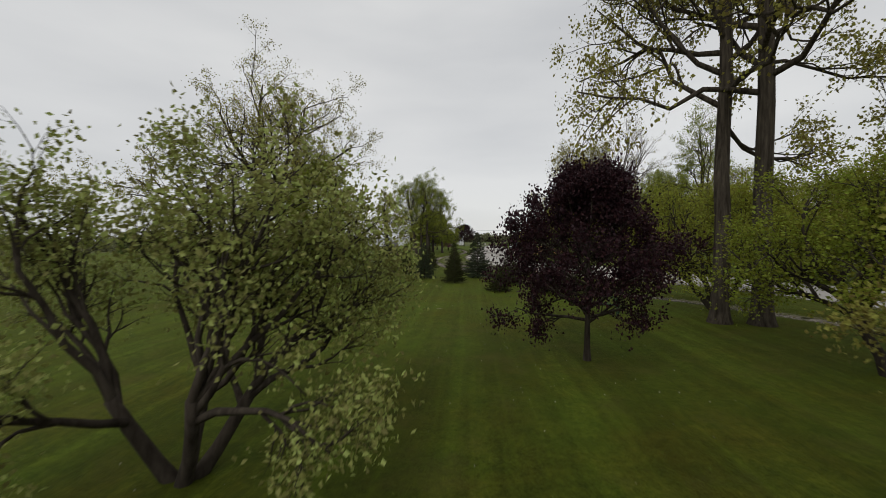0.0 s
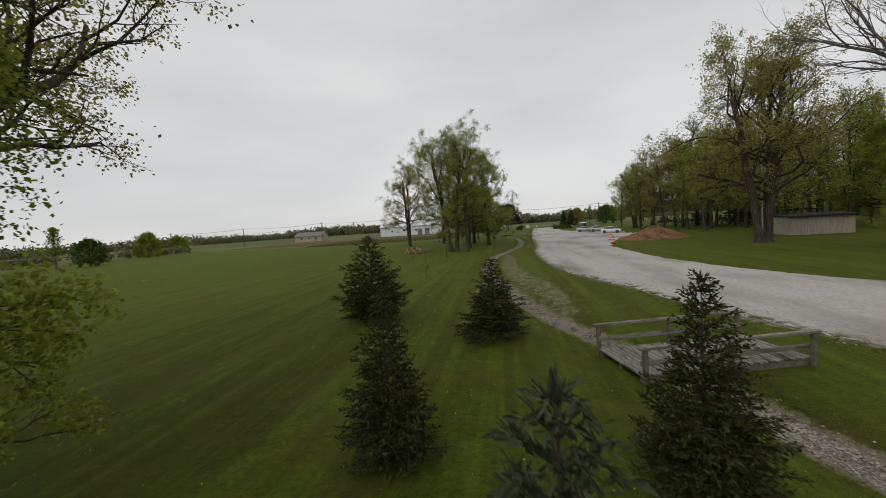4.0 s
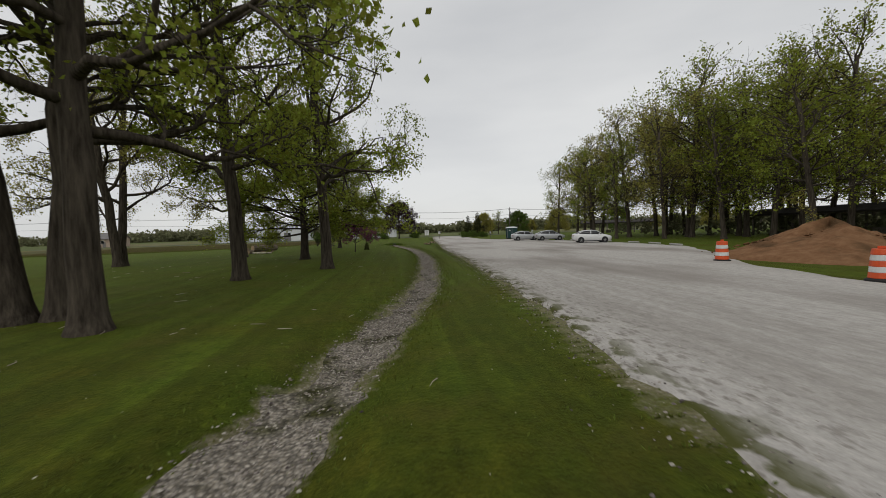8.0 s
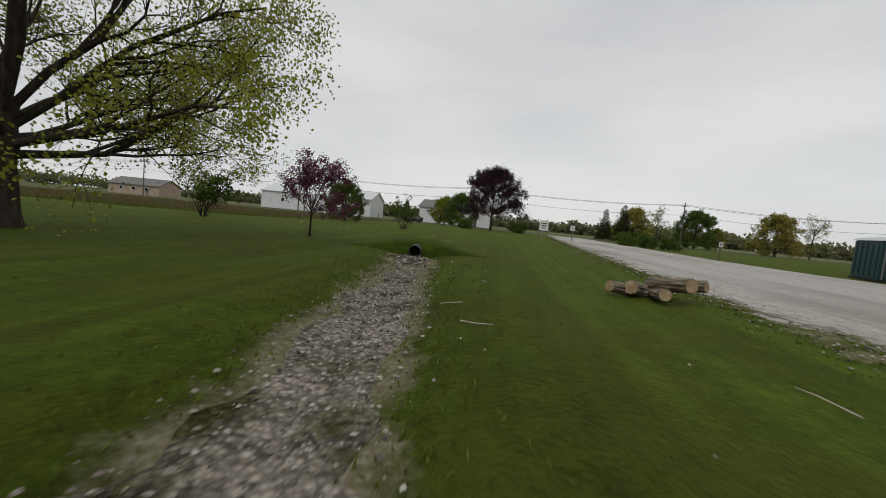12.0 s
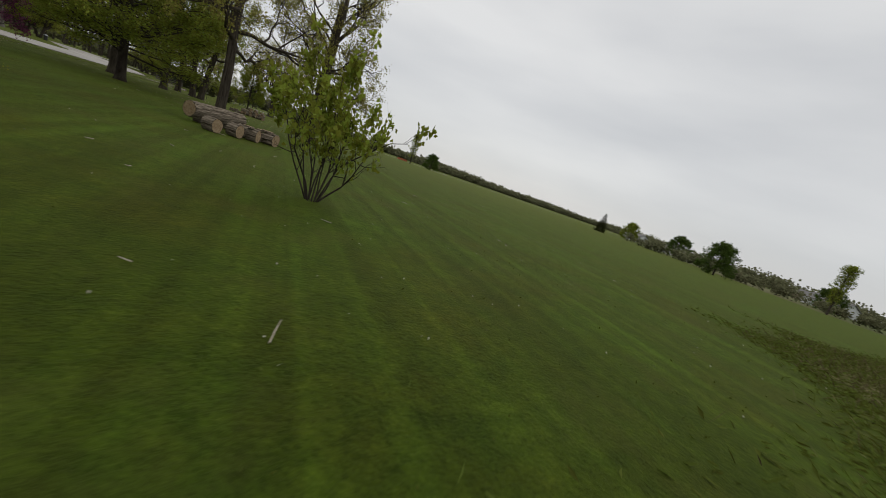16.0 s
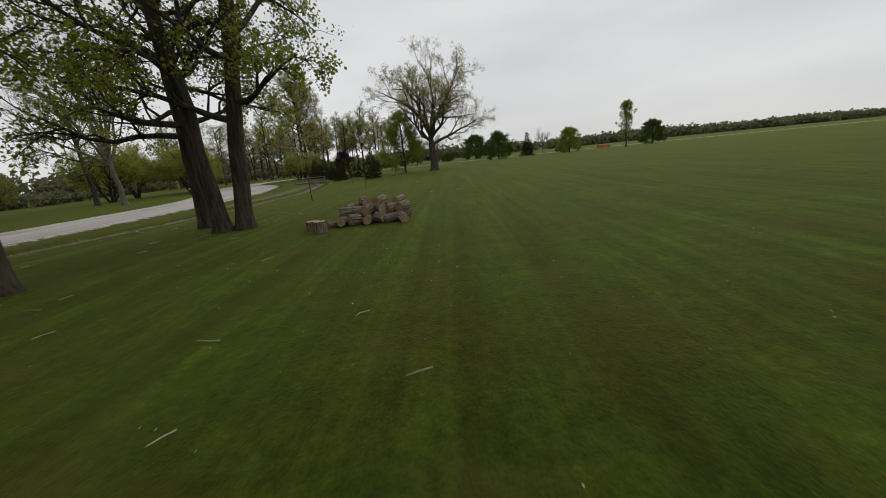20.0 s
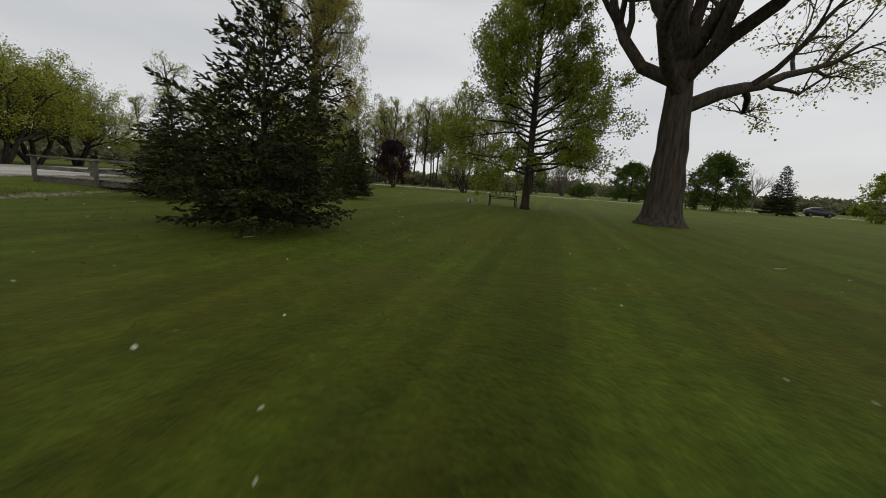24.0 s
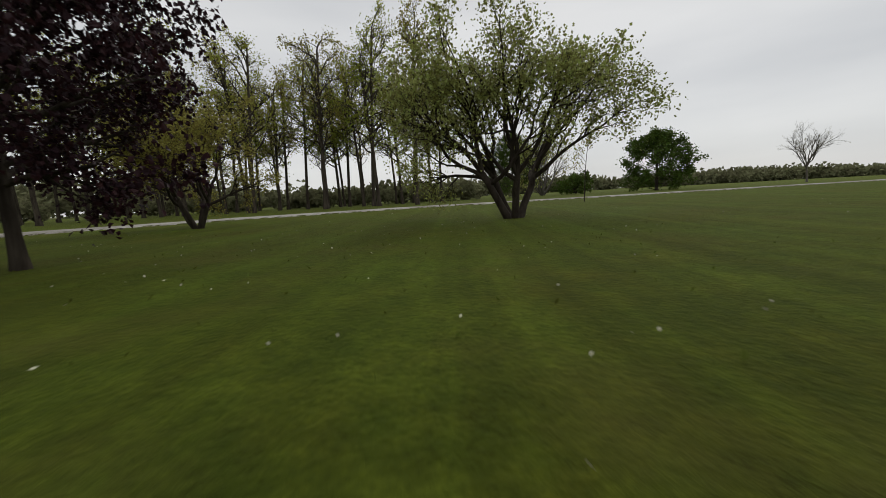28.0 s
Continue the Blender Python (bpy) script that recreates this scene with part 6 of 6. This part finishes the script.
# felled trunk and large rounds near the thick tree
one_log(-10.42, 81.0, 0.24, 3.3, 0.35, 56, 0.8, False, 81, "long felled trunk with deep ridged bark", "felled trunk and rounds")
for x, y in ((-10.0, 81.7), (-10.8, 80.3)):
    one_log(x, y, 0, 0.9, 0.125, -34, 0, False, 82, "log bearer lying under the felled trunk", "felled trunk and rounds")
for k, (x, y, ln, r, a, up) in enumerate(((-12.95, 82.0, 0.60, 0.29, -35, False), (-13.0, 81.3, 0.55, 0.29, -28, False), (-11.75, 82.1, 0.55, 0.30, -25, False), (-12.2, 82.75, 0.50, 0.29, -20, False), (-11.5, 83.4, 0.50, 0.30, -30, False), (-10.7, 84.2, 0.55, 0.30, -35, False), (-12.2, 80.55, 0.45, 0.30, 0, True), (-12.3, 81.6, 0.42, 0.31, 0, True), (-11.2, 78.6, 0.60, 0.24, 60, False))):
    one_log(x, y, 0, ln, r, a, 0, up, 90 + k, "thick sawn log round beside the felled trunk", "felled trunk and rounds")
for k, (x, y, z, r) in enumerate(((-12.75, 81.85, 0.575, 0.27), (-12.5, 80.85, 0.49, 0.30), (-11.95, 82.85, 0.575, 0.25))):
    one_log(x, y, z, 0.07, r, 20 * k, 0, True, 110 + k, "thin sawn slab lying on the log rounds", "felled trunk and rounds")
stump = thing("split_log", "pale barkless split log standing on end", "log", pose(-12.75, 80.0, 0, 0, 0, 20), "felled trunk and rounds")
part("wood", rod((0, 0, 0), (0.03, 0.02, 0.55), 0.17, 11, 0.15), M_STICK, stump)
for k, (x, y, z, ln, r, a, tl) in enumerate(((-9.7, 78.6, 0.0, 1.9, 0.09, 50, 0), (-9.4, 78.2, 0.0, 1.6, 0.08, 68, 0), (-9.1, 77.2, 0.0, 1.3, 0.08, 30, 0), (-10.4, 78.3, 0.0, 0.9, 0.10, 25, 0))):
    lg = thing("split_log", "pale barkless limb lying beside the felled trunk", "log", pose(x, y, z, 0, tl, a), "felled trunk and rounds")
    bm = rod((-ln / 2, 0, r), (ln * 0.1, 0.03, r * 1.1), r, 9, r * 0.92)
    rod((ln * 0.1, 0.03, r * 1.1), (ln / 2, -0.02, r), r * 0.92, 9, r * 0.7, bm)
    part("wood", bm, M_STICK, lg)
for k in range(5):
    one_log(10.3 + 0.2 * k, 88.6 + 0.18 * math.sin(k * 2.0), 0.0 if k < 3 else 0.16, 1.0, 0.10 + 0.02 * (k % 2), 30 + 25 * k, 8, False, 120 + k, "split firewood lying in a small heap", "firewood heap")

# ---- benches, table, bin, signs ----
def iron_bench(x, y, turn, material, label):
    ob = thing("park_bench", label, "bench", pose(x, y, 0, 0, 0, turn))
    for s in (-0.72, 0.72):
        part("leg", box(0.05, 0.05, 0.62, s, -0.22, 0, 0.008), material, ob)
        part("leg", box(0.05, 0.05, 0.86, s, 0.25, 0, 0.008), material, ob)
        part("armrest", box(0.06, 0.54, 0.04, s, 0.0, 0.62, 0.01), material, ob)
    for k in range(5):
        part("seat_slat", box(1.5, 0.075, 0.03, 0, -0.2 + k * 0.1, 0.42, 0.008), material, ob)
    for z in (0.47, 0.84):
        part("back_rail", box(1.5, 0.04, 0.045, 0, 0.27, z, 0.008), material, ob)
    for k in range(6):
        for s in (-1, 1):
            x0 = -0.62 + k * 0.25
            part("lattice_bar", rod((x0 - s * 0.1, 0.27, 0.5), (x0 + s * 0.1, 0.27, 0.86), 0.014, 6), material, ob)
    return ob


iron_bench(-3.6, -14.1, 196, M_IRON, "dark iron bench with lattice back under the maple")
iron_bench(15.9, -29.6, 150, M_GREENM, "green metal bench near the wood")
tab = thing("picnic_table", "old wooden picnic table under the linden", "picnic table", pose(-3.9, 87.2, 0, 0, 0, 30))
for k in range(5):
    part("top_board", box(1.8, 0.135, 0.04, 0, -0.3 + k * 0.15, 0.71, 0.006), M_TIMBER, tab)
for s in (-0.72, 0.72):
    part("seat_board", box(1.8, 0.26, 0.04, 0, s, 0.42, 0.006), M_TIMBER, tab)
for x in (-0.65, 0.65):
    part("cross_beam", box(0.05, 1.7, 0.09, x, 0, 0.335, 0.006), M_TIMBER, tab)
    for s in (-1, 1):
        part("leg", rod((x, s * 0.55, 0), (x, s * 0.25, 0.72), 0.045, 6), M_TIMBER, tab)


def bin_at(x, y):
    ob = thing("litter_bin", "dark round litter bin with a domed lid", "litter bin", pose(x, y, 0.0))
    part("barrel", lathe([(0.27, 0), (0.30, 0.04), (0.30, 0.82), (0.31, 0.86)], 18), M_IRON, ob)
    lid = part("lid", lathe([(0.32, 0.86), (0.32, 0.90), (0.26, 1.02), (0.12, 1.1), (0.02, 1.12)], 18), M_STEEL, ob, "pale domed lid")
    part("flap", box(0.2, 0.03, 0.1, 0, -0.27, 0.93, 0.01), M_RUBBER, lid)


bin_at(30.4, -3.2)


def post_sign(x, y, turn, w, h, top, legs, label):
    ob = thing("sign", label, "sign", pose(x, y, 0, 0, 0, turn))
    for s in ((-w / 2 + 0.05, w / 2 - 0.05) if legs == 2 else (0,)):
        part("post", box(0.09, 0.09, top, s, 0, -0.05, 0.008), M_TIMBER, ob)
    b = part("panel", box(w, 0.03, h, 0, -0.065, top - h - 0.02, 0.006), M_WHITE, ob, "white panel with plain bars")
    for k in range(3):
        part("text_bar", box(w * (0.7 - 0.12 * k), 0.008, h * 0.08, 0, -0.084, top - h * (0.35 + 0.22 * k)), M_RUBBER, b)
    return ob


post_sign(13.6, 131.0, -5, 1.1, 1.3, 2.3, 2, "white notice board on two posts by the gate")
post_sign(31.4, 101.0, -10, 0.32, 0.45, 1.6, 1, "small white sign on a wooden post")
post_sign(27.5, 118.0, -10, 0.32, 0.45, 1.5, 1, "small white sign on a wooden post")
post_sign(16.6, 128.0, -5, 0.5, 0.6, 1.9, 1, "small white roadside sign on a post")
post_sign(-1.7, -14.4, 20, 0.30, 0.20, 0.30, 1, "low white yard sign beneath the maple")

# pale light pole on the picnic lawn
pole = thing("lamp_post", "tall pale lamp post on the picnic lawn", "lamp post", pose(46.2, 53.1, 0))
part("shaft", rod((0, 0, -0.1), (0, 0, 10.6), 0.11, 10, 0.06), M_CONC, pole)
part("arm", rod((0, 0, 10.4), (-1.0, -0.3, 10.6), 0.035, 8), M_STEEL, pole)
part("lamp_head", box(0.55, 0.22, 0.12, -1.15, -0.33, 10.55, 0.03), M_STEEL, pole)

# ---- utility poles and wires along the highway ----
XS = [-190, -142, -94, -46, 2, 50, 98, 146]
for x in XS:
    ob = thing("utility_pole", "wooden utility pole with a crossarm along the highway", "utility pole", pose(x, 176, 0), "utility poles")
    part("shaft", rod((0, 0, -0.2), (0, 0, 10.5), 0.17, 9, 0.11), M_POLE, ob)
    part("crossarm", box(0.12, 2.4, 0.14, 0, 0, 9.6, 0.01), M_POLE, ob)
    for y in (-1.05, -0.4, 0.4, 1.05):
        part("insulator", lathe([(0.05, 0), (0.06, 0.06), (0.03, 0.16)], 8), M_STEEL, ob).matrix_basis = pose(0, y, 9.74)
    part("transformer", lathe([(0.2, 0), (0.23, 0.05), (0.23, 0.75), (0.2, 0.8)], 12), M_STEEL, ob).matrix_basis = pose(0.38, 0, 8.0)
wires = thing("power_line", "thin black power cables hung between the poles", "cables", pose(0, 176, 0))
for y, z in ((-1.05, 9.9), (1.05, 9.9), (0.0, 7.6)):
    for x0, x1 in zip(XS, XS[1:]):
        s = Soup()
        s.tube([np.array([x0 + (x1 - x0) * f, y, z - 0.9 * 4 * f * (1 - f)]) for f in np.linspace(0, 1, 9)], [0.03] * 9, 4)
        part("cable", s.mesh("cable", M_WIRE), None, wires)
for x, y in ((118, 142), (123, 95)):
    ob = thing("utility_pole", "wooden utility pole behind the picnic shelters", "utility pole", pose(x * 0.6, y, 0, 0, 0, 90), "utility poles")
    part("shaft", rod((0, 0, -0.2), (0, 0, 10.5), 0.17, 9, 0.11), M_POLE, ob)
    part("crossarm", box(0.12, 2.4, 0.14, 0, 0, 9.6, 0.01), M_POLE, ob)

# ---- fence of the rough field ----
fence = thing("wire_fence", "old wooden posts with sagging wire at the field edge", "fence", pose(0, 0, 0))
FP = [(-9.2, 112.5), (-9.4, 119.5), (-9.6, 127), (-9.8, 135), (-10, 144)]
for x, y in FP:
    part("post", rod((x, y, -0.2), (x + 0.04, y, 1.15), 0.075, 8, 0.065), M_TIMBER, fence)
for z in (0.45, 0.8, 1.05):
    for (x0, y0), (x1, y1) in zip(FP, FP[1:]):
        part("wire", rod((x0, y0, z), (x1, y1, z), 0.006, 4), M_STEEL, fence)

# ---- culvert at the end of the ditch ----
cul = thing("culvert_pipe", "dark corrugated culvert pipe opening into the stony ditch", "pipe", pose(5.5, 92.4, 0.02, 0, 0, 8))
bm = bmesh.new()
rings = []
for j in range(26):
    y = 0.0 + j * 0.12
    r = 0.19 + 0.010 * (j % 2)
    rings.append([bm.verts.new((r * math.cos(2 * math.pi * k / 20), y, r * math.sin(2 * math.pi * k / 20))) for k in range(20)])
inner = [bm.verts.new((0.17 * math.cos(2 * math.pi * k / 20), 0.0, 0.17 * math.sin(2 * math.pi * k / 20))) for k in range(20)]
back = [bm.verts.new((0.17 * math.cos(2 * math.pi * k / 20), 2.9, 0.17 * math.sin(2 * math.pi * k / 20))) for k in range(20)]
for a, b in zip(rings, rings[1:]):
    for k in range(20):
        bm.faces.new((a[k], a[(k + 1) % 20], b[(k + 1) % 20], b[k]))
for k in range(20):
    bm.faces.new((rings[0][k], inner[k], inner[(k + 1) % 20], rings[0][(k + 1) % 20]))
    bm.faces.new((inner[k], back[k], back[(k + 1) % 20], inner[(k + 1) % 20]))
bm.faces.new(back)
part("pipe", bm, M_PIPE, cul)
V, F = [], []
for i in range(9):
    for k in range(13):
        x, y = -3.2 + k * 6.4 / 12, 0.1 + i * 0.45
        V.append((x, y, 0.46 * math.exp(-(x / 1.7) ** 2) * math.sin(math.pi * min(1, i / 8)) ** 0.6 - (0.34 if i == 0 else 0.06)))
for i in range(8):
    for k in range(12):
        F.append((i * 13 + k, i * 13 + k + 1, (i + 1) * 13 + k + 1, (i + 1) * 13 + k))
bank = part("grassy_bank", mesh_of("grassy_bank", V, F, M_LAWN, True), None)
bank.matrix_basis = pose(5.5, 92.4, 0, 0, 0, 8)
tagged(bank, "grassy crossing heaped over the culvert pipe", "bank", kind="structure")
rc = np.random.default_rng(77)
stones("culvert_stones", np.c_[5.55 + rc.normal(size=260) * 0.35, 92.2 - np.abs(rc.normal(size=260)) * 0.8, rc.uniform(-0.2, -0.06, 260)], rc.uniform(0.02, 0.055, 260), "broken pale stones round the culvert mouth", "stones", 12)

# ---- buildings beyond the highway and the fields ----
def house(x, y, turn, w, d, h, roof_h, wallm, roofm, label, name="house", doors=1, wins=3):
    ob = thing(name, label, "house" if name == "house" else "barn", pose(x, y, 0, 0, 0, turn))
    bm = bmesh.new()
    vs = [bm.verts.new(v) for v in ((-w / 2, -d / 2, -0.1), (w / 2, -d / 2, -0.1), (w / 2, d / 2, -0.1), (-w / 2, d / 2, -0.1), (-w / 2, -d / 2, h), (w / 2, -d / 2, h), (w / 2, d / 2, h), (-w / 2, d / 2, h), (-w / 2, 0, h + roof_h), (w / 2, 0, h + roof_h))]
    for f in ((0, 1, 5, 4), (2, 3, 7, 6), (1, 2, 6, 9, 5), (3, 0, 4, 8, 7)):
        bm.faces.new([vs[i] for i in f])
    part("wall", bm, wallm, ob)
    o = 0.45
    for s in (-1, 1):
        bm = bmesh.new()
        e = s * (d / 2 + o)
        zl = h - roof_h * o / (d / 2)
        vs = [bm.verts.new(v) for v in ((-w / 2 - o, e, zl), (w / 2 + o, e, zl), (w / 2 + o, 0, h + roof_h), (-w / 2 - o, 0, h + roof_h), (-w / 2 - o, e, zl + 0.18), (w / 2 + o, e, zl + 0.18), (w / 2 + o, 0, h + roof_h + 0.18), (-w / 2 - o, 0, h + roof_h + 0.18))]
        for f in ((0, 1, 2, 3), (4, 7, 6, 5), (0, 4, 5, 1), (3, 2, 6, 7), (0, 3, 7, 4), (1, 5, 6, 2)):
            bm.faces.new([vs[i] for i in f])
        part("roof", bm, roofm, ob)
    for k in range(wins):
        win = part("window", box(1.1, 0.1, 1.2, -w / 2 + (k + 1) * w / (wins + 1), -d / 2, h * 0.42, 0.0), M_WHITE, ob)
        part("pane", box(0.9, 0.04, 1.0, -w / 2 + (k + 1) * w / (wins + 1), -d / 2 - 0.05, h * 0.42 + 0.1), M_GLASS, win)
    for k in range(doors):
        part("door", box(2.6 if name == "barn" else 1.0, 0.1, min(h * 0.8, 3.4) if name == "barn" else 2.05, w * 0.28 - 4 * k, -d / 2, 0.0), M_ROOFG, ob)
    return ob


house(-48, 196, 4, 34, 16, 5.2, 2.6, M_SIDING, M_SIDING, "long white metal barn beyond the highway", "barn", 2, 4)
house(-6, 204, -3, 22, 14, 4.8, 2.6, M_SIDING, M_ROOFG, "white metal shed with a grey roof beyond the highway", "barn", 1, 3)
house(-108, 190, 8, 16, 10, 3.2, 2.2, M_BRICKF, M_ROOFG, "tan bungalow beyond the highway")
for k, (x, y, a) in enumerate(((-215, 40, 70), (-235, 82, 80), (-205, -20, 60), (-250, 118, 95), (-228, -62, 75), (-260, 20, 80))):
    house(x, y, a, 14, 9, 3.0, 2.4, (M_SIDING, M_BRICKF)[k % 2], M_ROOFG, ("white", "tan")[k % 2] + " farmhouse far across the west field")
bar = thing("road_barrier", "orange plastic barrier standing on the far lane", "barrier", pose(-70.5, -82.5, 0.03, 0, 0, 20))
for k in range(3):
    part("segment", box(1.9, 0.4, 0.9, -2.1 + k * 2.1, 0, 0, 0.1), M_BARRIER, bar)
rock = part("flat_stone", box(0.55, 0.34, 0.16, 0, 0, -0.03, 0.05), M_STONE, None)
rock.matrix_basis = pose(3.4, 7.4, 0, 4, -3, 20)
tagged(rock, "flat pale stone lying on the lawn", "stone")

# ---- fallen sticks on the lawn ----
rk = np.random.default_rng(91)
s = Soup()
for cx, cy, sx, sy, n in ((-2.5, 42, 3.5, 5, 60), (-3, 55, 5, 6, 46), (-13, 62, 4, 5, 30), (-9, 74, 4, 5, 34), (-6, 36, 7, 6, 26), (8, 84, 3, 5, 24), (2, -6, 5, 8, 30), (-4, 20, 6, 9, 26), (-12, 90, 6, 6, 40), (-2, 104, 7, 4, 40), (2, -24, 4, 8, 26)):
    for _ in range(n // 2):
        x, y, a, ln = cx + rk.normal() * sx, cy + rk.normal() * sy, rk.uniform(0, 6.28), rk.uniform(0.08, 0.42)
        z = float(ground_z(x, y)[0]) + 0.025
        p = np.array([x, y, z])
        d = np.array([math.cos(a), math.sin(a), rk.uniform(0.0, 0.1)])
        s.tube([p, p + d * ln * 0.5 + rk.normal(size=3) * np.array([0.03, 0.03, 0.005]), p + d * ln], [0.008, 0.007, 0.004], 4)
tagged(part("fallen_sticks", s.mesh("fallen_sticks", M_STICK), None), "pale broken sticks strewn over the lawn", "sticks", kind="stuff")
